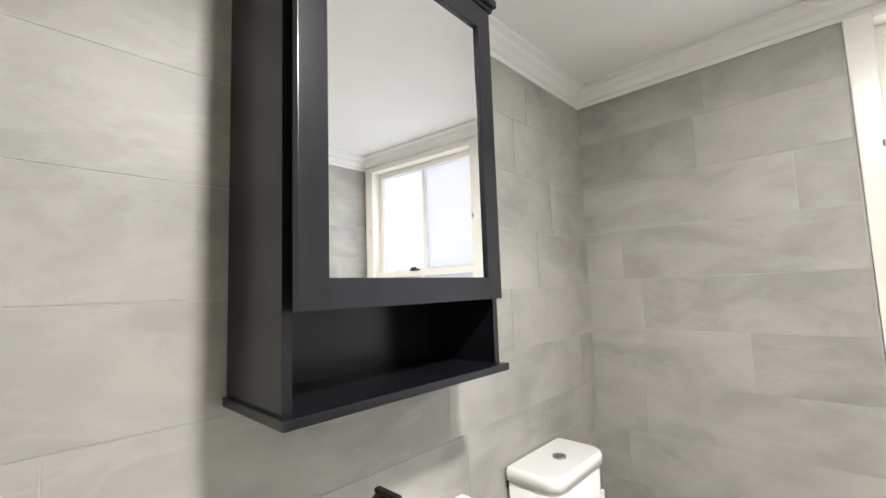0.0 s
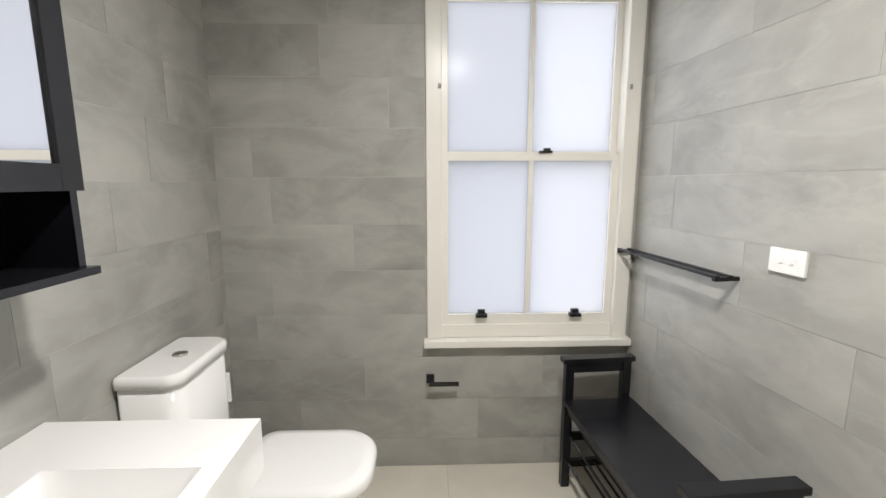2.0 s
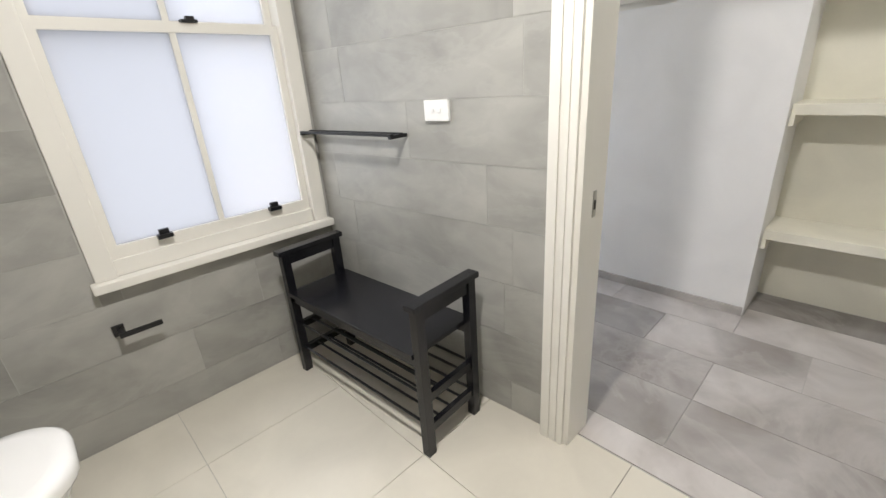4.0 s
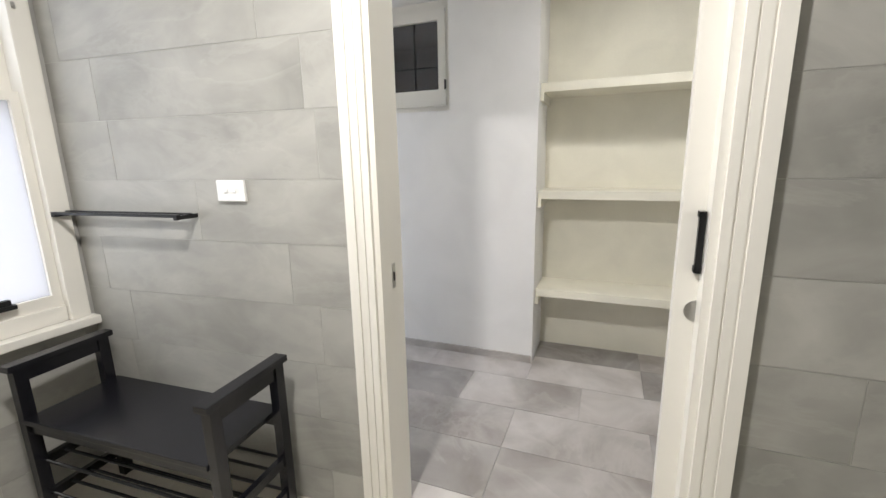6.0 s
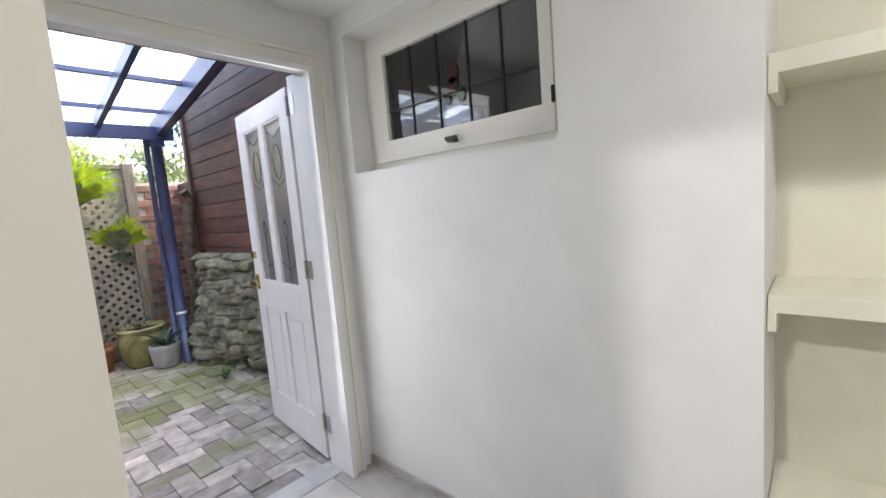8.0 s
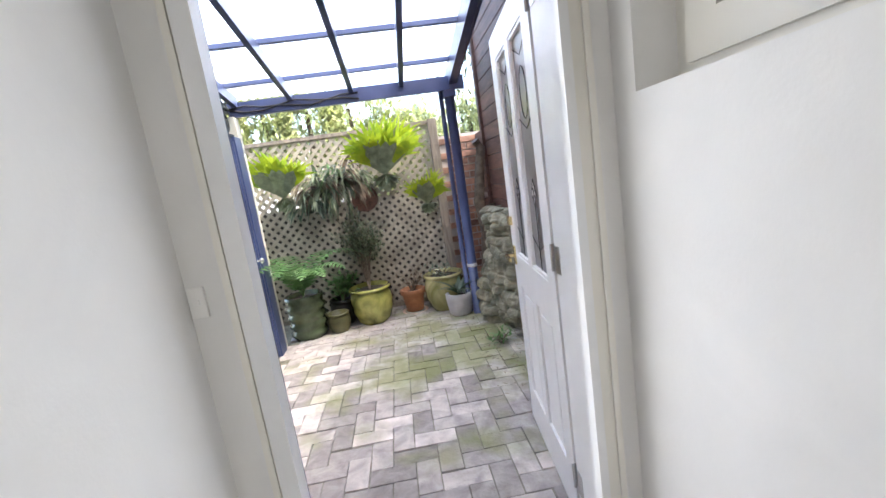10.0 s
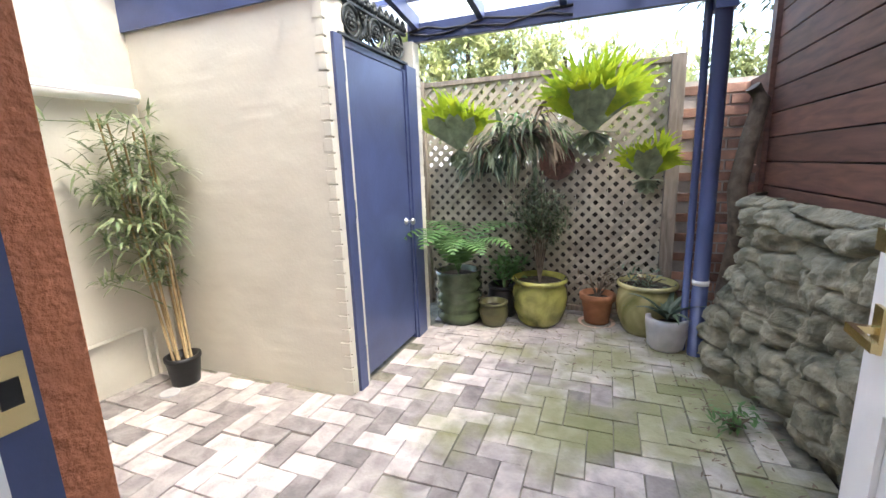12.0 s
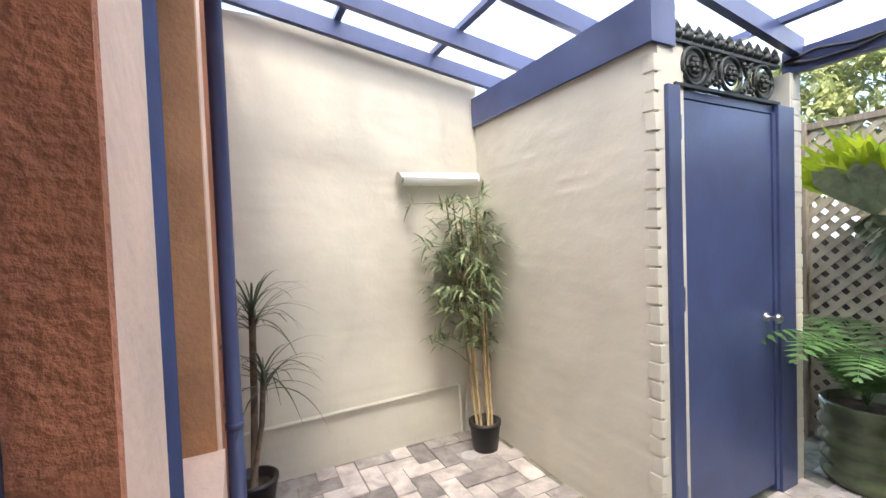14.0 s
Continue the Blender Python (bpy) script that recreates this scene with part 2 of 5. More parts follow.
def frosted(name, colour, clear, gloss=0.1):
    m = bpy.data.materials.new(name)
    m.use_nodes = True
    n, l = m.node_tree.nodes, m.node_tree.links
    n.remove(n["Principled BSDF"])
    a, c, ms = n.new("ShaderNodeBsdfTranslucent"), n.new("ShaderNodeBsdfTransparent"), n.new("ShaderNodeMixShader")
    noise_t, ramp = n.new("ShaderNodeTexNoise"), n.new("ShaderNodeMapRange")
    noise_t.inputs["Scale"].default_value = 2.5
    ramp.inputs["To Min"].default_value, ramp.inputs["To Max"].default_value = clear * 0.8, clear * 1.2
    l.new(noise_t.outputs[0], ramp.inputs[0])
    a.inputs[0].default_value, c.inputs[0].default_value = (*colour, 1), (*colour, 1)
    l.new(ramp.outputs[0], ms.inputs[0])
    l.new(a.outputs[0], ms.inputs[1])
    l.new(c.outputs[0], ms.inputs[2])
    g, top = n.new("ShaderNodeBsdfGlossy"), n.new("ShaderNodeMixShader")
    g.inputs["Roughness"].default_value, top.inputs[0].default_value = 0.2, gloss
    l.new(ms.outputs[0], top.inputs[1])
    l.new(g.outputs[0], top.inputs[2])
    l.new(top.outputs[0], n["Material Output"].inputs[0])
    return m


frost_glass = frosted("frosted_glass", (0.45, 0.45, 0.46), 0.0, 0.006)
roof_sheet = frosted("translucent_corrugated_sheet", (0.97, 0.97, 0.95), 0.6, 0.03)
lead_glass = glass_material("leaded_glass", (0.6, 0.6, 0.62), 0.02, 0.06)
door_glass = frosted("obscure_door_glass", (0.94, 0.97, 1.0), 0.4, 0.28)
red_glass = glass_material("red_glass", (0.35, 0.04, 0.06), 0.05, 0.05)
green_glass = glass_material("green_glass", (0.05, 0.2, 0.12), 0.05, 0.05)
mirror = material("mirror_silver", (0.93, 0.93, 0.93), 0.015, 0.0, bump=0.0, metal=1.0)


def lamp_material():
    m = bpy.data.materials.new("lit_diffuser")
    m.use_nodes = True
    b = m.node_tree.nodes["Principled BSDF"]
    b.inputs["Emission Color"].default_value, b.inputs["Emission Strength"].default_value = (1, 0.93, 0.82, 1), 12
    return m


lit = lamp_material()


# ---- mesh helpers ----
def finish(name, bm, mat):
    me = bpy.data.meshes.new(name)
    bm.to_mesh(me)
    bm.free()
    me.materials.append(mat)
    return me


def thing(name, label, category, at=(0, 0, 0), group="", kind="", turn=0):
    ob = new(name)
    ob.matrix_world = pose(*at, 0, 0, turn)
    return tagged(ob, label, category, group, kind)


def part(name, bm, mat, parent, label=""):
    ob = new(name, finish(name, bm, mat))
    ob.parent = parent
    return tagged(ob, label) if label else ob


def solid(name, bm, mat, label, category, kind="structure"):
    return tagged(new(name, finish(name, bm, mat)), label, category, "", kind)


def box(bm, x0, x1, y0, y1, z0, z1, bevel=0.0):
    r = bmesh.ops.create_cube(bm, size=1, matrix=Matrix.Translation(((x0 + x1) / 2, (y0 + y1) / 2, (z0 + z1) / 2)) @ Matrix.Diagonal((x1 - x0, y1 - y0, z1 - z0, 1)))
    if bevel:
        es = list({e for v in r["verts"] for e in v.link_edges})
        bmesh.ops.bevel(bm, geom=es, offset=bevel, segments=2, affect="EDGES", profile=0.7)
    return bm


def B(*a, bevel=0.0):
    return box(bmesh.new(), *a, bevel=bevel)


def boxes(*list_of):
    bm = bmesh.new()
    for b in list_of:
        box(bm, *b)
    return bm


def lathe(profile, segs=32, bm=None, at=(0, 0, 0), smooth=True):
    bm = bm or bmesh.new()
    rings = []
    for r, z in profile:
        rings.append([bm.verts.new((at[0] + r * math.cos(2 * math.pi * k / segs), at[1] + r * math.sin(2 * math.pi * k / segs), at[2] + z)) for k in range(segs)])
    for a, b in zip(rings, rings[1:]):
        for k in range(segs):
            f = bm.faces.new((a[k], a[(k + 1) % segs], b[(k + 1) % segs], b[k]))
            f.smooth = smooth
    bm.faces.new(list(reversed(rings[0])))
    bm.faces.new(rings[-1])
    return bm


def tube(pts, r, segs=8, bm=None, taper=1.0):
    bm = bm or bmesh.new()
    pts = [Vector(p) for p in pts]
    rings = []
    for i, p in enumerate(pts):
        d = (pts[min(i + 1, len(pts) - 1)] - pts[max(i - 1, 0)]).normalized()
        u = d.orthogonal().normalized() if abs(d.z) > 0.95 else d.cross(Vector((0, 0, 1))).normalized()
        v = d.cross(u)
        rr = r * (1 + (taper - 1) * i / max(1, len(pts) - 1))
        rings.append([bm.verts.new(p + rr * (math.cos(2 * math.pi * k / segs) * u + math.sin(2 * math.pi * k / segs) * v)) for k in range(segs)])
    for a, b in zip(rings, rings[1:]):
        for k in range(segs):
            f = bm.faces.new((a[k], a[(k + 1) % segs], b[(k + 1) % segs], b[k]))
            f.smooth = True
    bm.faces.new(rings[0])
    bm.faces.new(list(reversed(rings[-1])))
    return bm


def blade(bm, base, d, length, width, droop, n=5, side=None, fold=0.0, belly=0.35):
    """A leaf blade: a strip along d that droops, widest at belly."""
    d = Vector(d).normalized()
    side = Vector(side) if side else d.cross(Vector((0, 0, 1)))
    if side.length < 0.05:
        side = Vector((1, 0, 0))
    side.normalize()
    p, step, rows = Vector(base), length / n, []
    for i in range(n + 1):
        s = i / n
        w = width * (min(1, (s + 0.12) / belly) if s < belly else max(0.04, 1 - (s - belly) / (1 - belly)) ** 0.8) / 2
        up = side.cross(d) * (-fold * w)
        rows.append((bm.verts.new(p - side * w - up), bm.verts.new(p), bm.verts.new(p + side * w - up)))
        p = p + d * step
        d = (d + Vector((0, 0, -droop / n))).normalized()
    for a, b in zip(rows, rows[1:]):
        bm.faces.new((a[0], a[1], b[1], b[0]))
        bm.faces.new((a[1], a[2], b[2], b[1]))


R = random.Random(7)

# ---- structure: bathroom ----
BW, BE, BN, BS, BC = -0.72, 1.367, 1.92, -1.2, 2.44
HW, HE, HN, HS, HC = 1.50, 2.805, 2.05, -1.2, 2.42
EXT = 2.18
wall_west = solid("wall_west", B(BW - 0.15, BW + 0.006, BS - 0.1, EXT - 0.03, 0, 2.6), grout, "grey tiled bathroom wall", "wall")
wall_north = solid("wall_north", boxes((BW, 0.29, BN - 0.006, EXT - 0.02, 0, 2.6), (1.23, 1.487, BN - 0.006, EXT - 0.02, 0, 2.6), (0.29, 1.23, BN - 0.006, EXT - 0.02, 0, 0.70), (0.29, 1.23, BN - 0.006, EXT - 0.02, 2.36, 2.6)), grout, "grey tiled bathroom wall with sash window", "wall")
SKEW = pose(1.385, 0.60, 0, 0, 0, math.degrees(math.atan(0.11 / 1.3)))
wall_east = solid("wall_east", boxes((BE - 0.006, HW - 0.012, 0.54, 0.63, 0, 2.6), (BE - 0.006, HW - 0.012, BS, -0.405, 0, 2.6), (BE - 0.006, HW - 0.012, -0.405, 0.54, 2.12, 2.6)), grout, "grey tiled wall with a pocket door opening", "wall")
wall_skew = solid("wall_east_window_end", B(0.0, 0.092, 0, 1.31, 0, 2.6), grout, "grey tiled wall running out of square to the window", "wall")
wall_south = solid("wall_south", B(BW - 0.15, BE, BS - 0.1, BS, 0, 2.6), tile_grey, "plain grey bathroom wall", "wall")
ceiling = solid("ceiling", B(BW, BE, BS, BN, BC, BC + 0.1), ceil_paint, "white plaster bathroom ceiling", "ceiling")
floor = solid("floor", B(BW - 0.1, HW - 0.06, BS, BN, -0.12, -0.006), grout, "cream tiled bathroom floor", "floor")
for ix in range(4):
    for iy in range(6):
        x0, y0 = BW + ix * 0.6 - 0.12, BN - (iy + 1) * 0.6 + 0.18
        x1, y1 = min(x0 + 0.598, HW - 0.07), min(BN, y0 + 0.598)
        x0 = max(x0, BW)
        if y0 > BS - 0.5:
            part("tile", B(x0, x1, max(y0, BS), y1, -0.006, 0, bevel=0.001), floor_cream, floor)


def cornice(name, along, a, b, wall, inward, z, label):
    """Stepped cove along a wall; profile out from the wall and down from the ceiling."""
    prof = [(0, 0), (0, -0.085), (0.012, -0.085), (0.016, -0.07), (0.03, -0.066), (0.04, -0.045), (0.058, -0.034), (0.064, -0.02), (0.085, -0.014), (0.085, 0)]
    bm = bmesh.new()
    ends = []
    for s in (a, b):
        row = []
        for o, dz in prof:
            c = wall + inward * o
            row.append(bm.verts.new((c, s, z + dz) if along == "y" else (s, c, z + dz)))
        ends.append(row)
    k = len(prof)
    for i in range(k):
        bm.faces.new((ends[0][i], ends[0][(i + 1) % k], ends[1][(i + 1) % k], ends[1][i]))
    bm.faces.new(ends[0])
    bm.faces.new(ends[1][::-1])
    bmesh.ops.recalc_face_normals(bm, faces=bm.faces)
    return solid(name, bm, ceil_paint, label, "cornice")


cornice("trim_west", "y", BS, BN, BW, 1, BC, "white moulded plaster cornice")
cornice("trim_east", "y", BS, 0.62, BE, -1, BC, "white moulded plaster cornice")
cornice("trim_east_window_end", "y", 0, 1.315, 0.004, -1, BC - 0.0005, "white moulded plaster cornice").matrix_world = SKEW
cornice("trim_north", "x", BW + 0.001, BE - 0.001, BN, -1, BC - 0.001, "white moulded plaster cornice")

# wall tiles, running bond in rows of 0.2235
ROW = 0.2235


def tile_wall(parent, axis, wall, inward, a, b, holes, length, seed, z_off):
    rnd = random.Random(seed)
    k = 0
    z = z_off - ROW
    while z < BC - 0.02:
        z0, z1 = max(z, 0.002), min(z + ROW, BC - 0.01)
        s = a - rnd.random() * length
        while s < b and z1 - z0 > 0.02:
            s0, s1 = max(s, a), min(s + length, b)
            s += length
            spans = [(s0, s1, z0, z1)]
            for h0, h1, g0, g1 in holes:
                out = []
                for p0, p1, q0, q1 in spans:
                    if p1 <= h0 or p0 >= h1 or q1 <= g0 or q0 >= g1:
                        out.append((p0, p1, q0, q1))
                        continue
                    if p0 < h0:
                        out.append((p0, h0, q0, q1))
                    if p1 > h1:
                        out.append((h1, p1, q0, q1))
                    m0, m1 = max(p0, h0), min(p1, h1)
                    if q0 < g0:
                        out.append((m0, m1, q0, g0))
                    if q1 > g1:
                        out.append((m0, m1, g1, q1))
                spans = out
            for p0, p1, q0, q1 in spans:
                if p1 - p0 < 0.012 or q1 - q0 < 0.012:
                    continue
                g = 0.0012
                w0, w1 = sorted((wall, wall + inward * (0.007 + rnd.random() * 0.0008)))
                dims = (w0, w1, p0 + g, p1 - g, q0 + g, q1 - g) if axis == "y" else (p0 + g, p1 - g, w0, w1, q0 + g, q1 - g)
                part("tile", B(*dims), tile_grey, parent)
        z += ROW


tile_wall(wall_north, "x", BN, -1, BW, BE, [(0.255, 1.29, 0.66, 2.5)], 0.9, 3, 0.152)
tile_wall(wall_east, "y", BE, -1, BS, 0.615, [(-0.405, 0.54, -1, 2.12)], 0.9, 5, 0.152)
tile_wall(wall_skew, "y", 0.006, -1, 0, 1.31, [], 0.9, 6, 0.152)
wall_skew.matrix_world = SKEW
tile_wall(wall_west, "y", BW, 1, BS, BN - 0.008, [], 0.9, 9, 0.13)

# sash window
window_1 = thing("window_1", "white painted double-hung sash window with frosted panes", "window", kind="structure")
yf = BN - 0.025
for nm, d in (("window_frame", (0.262, 0.335, yf, BN + 0.1, 0.70, 2.352)), ("window_frame", (1.185, 1.256, yf, BN + 0.1, 0.70, 2.352)), ("window_frame", (0.335, 1.185, yf, BN + 0.1, 2.325, 2.352)),
              ("window_sill", (0.245, 1.272, BN - 0.06, BN + 0.1, 0.665, 0.70))):
    part(nm, B(*d, bevel=0.006), gloss_white, window_1)
part("apron_rail", B(0.335, 1.185, BN - 0.005, BN + 0.1, 0.70, 0.765, bevel=0.004), gloss_white, window_1)


def sash(name, y, z0, z1, st):
    ob = part(name, boxes((0.335, 0.335 + st, y, y + 0.035, z0, z1), (1.185 - st, 1.185, y, y + 0.035, z0, z1), (0.335 + st, 1.185 - st, y, y + 0.035, z0, z0 + 0.05), (0.335 + st, 1.185 - st, y, y + 0.035, z1 - 0.035, z1), (0.752, 0.774, y + 0.004, y + 0.03, z0 + 0.05, z1 - 0.035)), gloss_white, window_1)
    for a, b in ((0.335 + st, 0.752), (0.774, 1.185 - st)):
        part("pane", B(a, b, y + 0.016, y + 0.02, z0 + 0.05, z1 - 0.035), frost_glass, ob).visible_shadow = False
    return ob


sash("upper_sash", BN + 0.05, 1.565, 2.325, 0.03)
sash("lower_sash", BN + 0.01, 0.765, 1.605, 0.032)
for x in (0.53, 1.0):
    part("sash_lift", boxes((x - 0.028, x + 0.028, BN - 0.022, BN + 0.009, 0.806, 0.822), (x - 0.018, x + 0.018, BN - 0.01, BN + 0.009, 0.822, 0.842)), black_metal, window_1, "black metal sash lift")
part("sash_lock", boxes((0.80, 0.86, BN - 0.002, BN + 0.03, 1.606, 1.616), (0.82, 0.85, BN + 0.0, BN + 0.02, 1.616, 1.628)), black_metal, window_1, "black metal sash fastener")
part("sash_stop", lathe([(0.006, 0), (0.006, 0.02)], 10, at=(1.205, yf - 0.004, 1.89)), steel, window_1)
part("sash_stop", lathe([(0.006, 0), (0.006, 0.02)], 10, at=(0.325, yf - 0.004, 1.89)), steel, window_1)

# bathroom door opening: lining, architraves, pocket door
door_1 = thing("door_1", "white pocket door slid mostly into the wall", "door", kind="structure")
for y0, y1 in ((0.515, 0.54), (-0.405, -0.38)):
    part("lining", B(BE - 0.012, HW + 0.004, y0, y1, 0, 2.12), gloss_white, door_1)
part("lining", B(BE - 0.012, HW + 0.004, -0.38, 0.515, 2.095, 2.12), gloss_white, door_1)


def architrave(parent, axis, face, out, s0, s1, z1, w=0.085):
    """Stepped moulding round an opening, proud of the face."""
    for k, (o0, o1, th) in enumerate(((0.0, 0.022, 0.017), (0.022, 0.027, 0.013), (0.027, 0.05, 0.0185), (0.05, 0.056, 0.0155), (0.056, w, 0.023))):
        f0, f1 = sorted((face, face + out * th))
        for d in ((s0 - o1, s0 - o0, 0, z1 + o1), (s1 + o0, s1 + o1, 0, z1 + o1), (s0 - o0, s1 + o0, z1 + o0, z1 + o1)):
            dims = (f0, f1, d[0], d[1], d[2], d[3]) if axis == "y" else (d[0], d[1], f0, f1, d[2], d[3])
            part("architrave", B(*dims), gloss_white, parent)


architrave(door_1, "y", BE - 0.0085, -1, -0.40, 0.535, 2.10, 0.09)
leaf1 = part("door_leaf", B(1.412, 1.448, -0.415, -0.326, 0.008, 2.09, bevel=0.003), gloss_white, door_1)
part("pull_handle", boxes((1.382, 1.396, -0.377, -0.362, 1.035, 1.19), (1.382, 1.412, -0.377, -0.362, 1.035, 1.05), (1.382, 1.412, -0.377, -0.362, 1.175, 1.19)), black_metal, leaf1, "black pull handle")
disc = bmesh.new()
bmesh.ops.create_cone(disc, cap_ends=True, segments=28, radius1=0.03, radius2=0.028, depth=0.006, matrix=Matrix.Translation((1.41, -0.382, 0.928)) @ Matrix.Rotation(radians(90), 4, "Y"))
part("flush_lock", disc, steel, leaf1, "round brushed steel lock rose")
part("strike_plate", boxes((1.425, 1.445, 0.5125, 0.515, 0.9, 0.985)), steel, door_1, "steel strike plate")
part("strike_hole", boxes((1.429, 1.441, 0.5115, 0.5125, 0.925, 0.955)), black_metal, door_1)

# ---- structure: hall ----
solid("wall_hall_west", boxes((HW - 0.012, HW, 0.54, HN, 0, 2.6), (HW - 0.012, HW, HS, -0.405, 0, 2.6), (HW - 0.012, HW, -0.405, 0.54, 2.12, 2.6)), white_paint, "white painted hall wall", "wall")
wy0, wy1, wz0, wz1 = 0.808, 1.94, 1.63, 2.31
solid("wall_hall_east", boxes((HE, 3.2, 0.255, wy0, 0, 2.6), (HE, 3.2, wy1, EXT - 0.025, 0, 2.6), (HE, 3.2, wy0, wy1, 0, wz0), (HE, 3.2, wy0, wy1, wz1, 2.6)), white_paint, "white painted wall with a small high window", "wall")
solid("wall_nook", B(3.17, 3.3, HS, 0.255, 0, 2.6), cream_paint, "cream painted back wall of shelf nook", "wall")
solid("wall_hall_south", B(BE, 3.3, HS - 0.1, HS, 0, 2.6), white_paint, "white painted hall end wall", "wall")
solid("wall_hall_north", boxes((HW - 0.011, 1.64, HN, EXT - 0.022, 0, 2.9), (2.672, HE - 0.001, HN, EXT - 0.022, 0, 2.9), (1.64, 2.672, HN, EXT - 0.022, 2.162, 2.9)), white_paint, "white painted wall round the back door", "wall")
solid("ceiling_hall", B(HW - 0.12, 3.3, HS, HN, HC, HC + 0.1), ceil_paint, "white hall ceiling", "ceiling")
floor_hall = solid("floor_hall", B(HW - 0.06, 3.3, HS, EXT + 0.03, -0.12, -0.006), grout, "grey tiled hall floor", "floor")
for ix in range(7):
    for iy in range(8):
        x0, y0 = 1.26 + ix * 0.33, -2.37 + iy * 0.655 + (0.0 if ix % 3 else 0.33)
        x1, y1 = min(x0 + 0.3275, 3.17), min(y0 + 0.6525, EXT + 0.03)
        x0, y0 = max(x0, HW - 0.06), max(y0, HS)
        if x1 - x0 > 0.02 and y1 - y0 > 0.02:
            part("tile", B(x0, x1, y0, y1, -0.006, 0), floor_slate, floor_hall)
for d in ((HE - 0.012, HE - 0.001, 0.26, HN, 0, 0.05),):
    solid("baseboard", B(*d), floor_slate, "low grey tile skirting", "skirting")

window_2 = thing("window_2", "small white awning window with dark leaded glass", "window", kind="structure")
xw = 2.93
for d in ((xw, xw + 0.06, wy0, wy1, wz0, wz0 + 0.05), (xw, xw + 0.06, wy0, wy1, wz1 - 0.05, wz1), (xw, xw + 0.06, wy1 - 0.05, wy1, wz0 + 0.05, wz1 - 0.05), (xw, xw + 0.06, wy0, wy0 + 0.065, wz0 + 0.05, wz1 - 0.05)):
    part("window_frame", B(*d), gloss_white, window_2)
a0, a1, c0, c1 = wy0 + 0.065, wy1 - 0.05, wz0 + 0.045, wz1 - 0.05
sash2 = part("sash", boxes((xw - 0.012, xw + 0.03, a0, a1, c0, c0 + 0.102), (xw - 0.012, xw + 0.03, a0, a1, c1 - 0.065, c1), (xw - 0.012, xw + 0.03, a1 - 0.105, a1, c0 + 0.102, c1 - 0.065), (xw - 0.012, xw + 0.03, a0, a0 + 0.05, c0 + 0.102, c1 - 0.065)), gloss_white, window_2)
g0, g1, gz0, gz1 = a0 + 0.05, a1 - 0.105, c0 + 0.102, c1 - 0.065
part("pane", B(xw + 0.01, xw + 0.014, g0, g1, gz0, gz1), lead_glass, sash2)
for k in range(1, 5):
    y = g0 + (g1 - g0) * k / 5
    part("lead_strip", B(xw + 0.004, xw + 0.01, y - 0.003, y + 0.003, gz0, gz1), black_metal, sash2)
part("lead_strip", B(xw + 0.004, xw + 0.01, g0, g1, gz0 + 0.14, gz0 + 0.146), black_metal, sash2)
ym = (g0 + g1) / 2
for cy, cz, r, mm in ((ym, gz0 + 0.23, 0.04, red_glass), (ym, gz0 + 0.17, 0.035, red_glass), (ym + 0.04, gz0 + 0.13, 0.028, green_glass), (ym - 0.04, gz0 + 0.13, 0.028, green_glass)):
    q = bmesh.new()
    bmesh.ops.create_cone(q, cap_ends=True, segments=20, radius1=r, radius2=r, depth=0.004, matrix=Matrix.Translation((xw + 0.006, cy, cz)) @ Matrix.Diagonal((1, 0.8, 1.2, 1)) @ Matrix.Rotation(radians(90), 4, "Y"))
    part("stained_petal", q, mm, sash2, "coloured stained glass petal")
part("latch", boxes((xw - 0.05, xw - 0.012, ym - 0.02, ym + 0.015, c0 + 0.03, c0 + 0.045), (xw - 0.045, xw - 0.03, ym - 0.03, ym + 0.03, c0 + 0.04, c0 + 0.055)), black_metal, window_2, "dark metal cam latch")
part("hinge", B(xw - 0.018, xw - 0.01, a0 - 0.004, a0 + 0.008, c0 + 0.1, c0 + 0.16), black_metal, window_2)

for z in (1.755, 1.125, 0.492):
    sh = thing("wall_shelf", "cream painted thick timber shelf in the nook", "shelf", (0, 0, 0), "nook shelves")
    part("board", B(2.87, 3.17, HS, 0.253, z - 0.05, z, bevel=0.002), cream_paint, sh)
    part("support_batten", B(2.86, 3.15, 0.233, 0.253, z - 0.1, z - 0.05), cream_paint, sh)

# back door
door_2 = thing("door_2", "white half-glazed back door standing open outwards", "door", kind="structure")
for d in ((1.641, 1.694, HN - 0.03, EXT - 0.09, 0, 2.16), (2.645, 2.674, HN - 0.03, EXT + 0.055, 0, 2.16), (1.694, 2.645, HN - 0.03, EXT - 0.09, 2.135, 2.16)):
    part("lining", B(*d), door_white, door_2)
part("outer_frame", boxes((1.641, 1.682, EXT - 0.0895, EXT - 0.05, 0, 2.16)), blue_paint, door_2, "navy blue rebate of the frame")
part("outer_frame", boxes((1.682, 2.645, EXT - 0.0895, EXT - 0.05, 2.145, 2.16)), blue_paint, door_2)
for z in (0.98, 1.16):
    part("strike_plate", boxes((1.682, 1.684, EXT - 0.088, EXT - 0.056, z, z + 0.07)), brass, door_2, "brass strike plate")
    part("strike_hole", boxes((1.6835, 1.685, EXT - 0.079, EXT - 0.063, z + 0.022, z + 0.048)), black_metal, door_2)
part("architrave", boxes((1.615, 1.682, HN - 0.018, HN - 0.001, 0, 2.235), (2.66, 2.735, HN - 0.018, HN - 0.001, 0, 2.235), (1.682, 2.66, HN - 0.018, HN - 0.001, 2.15, 2.235)), gloss_white, door_2)
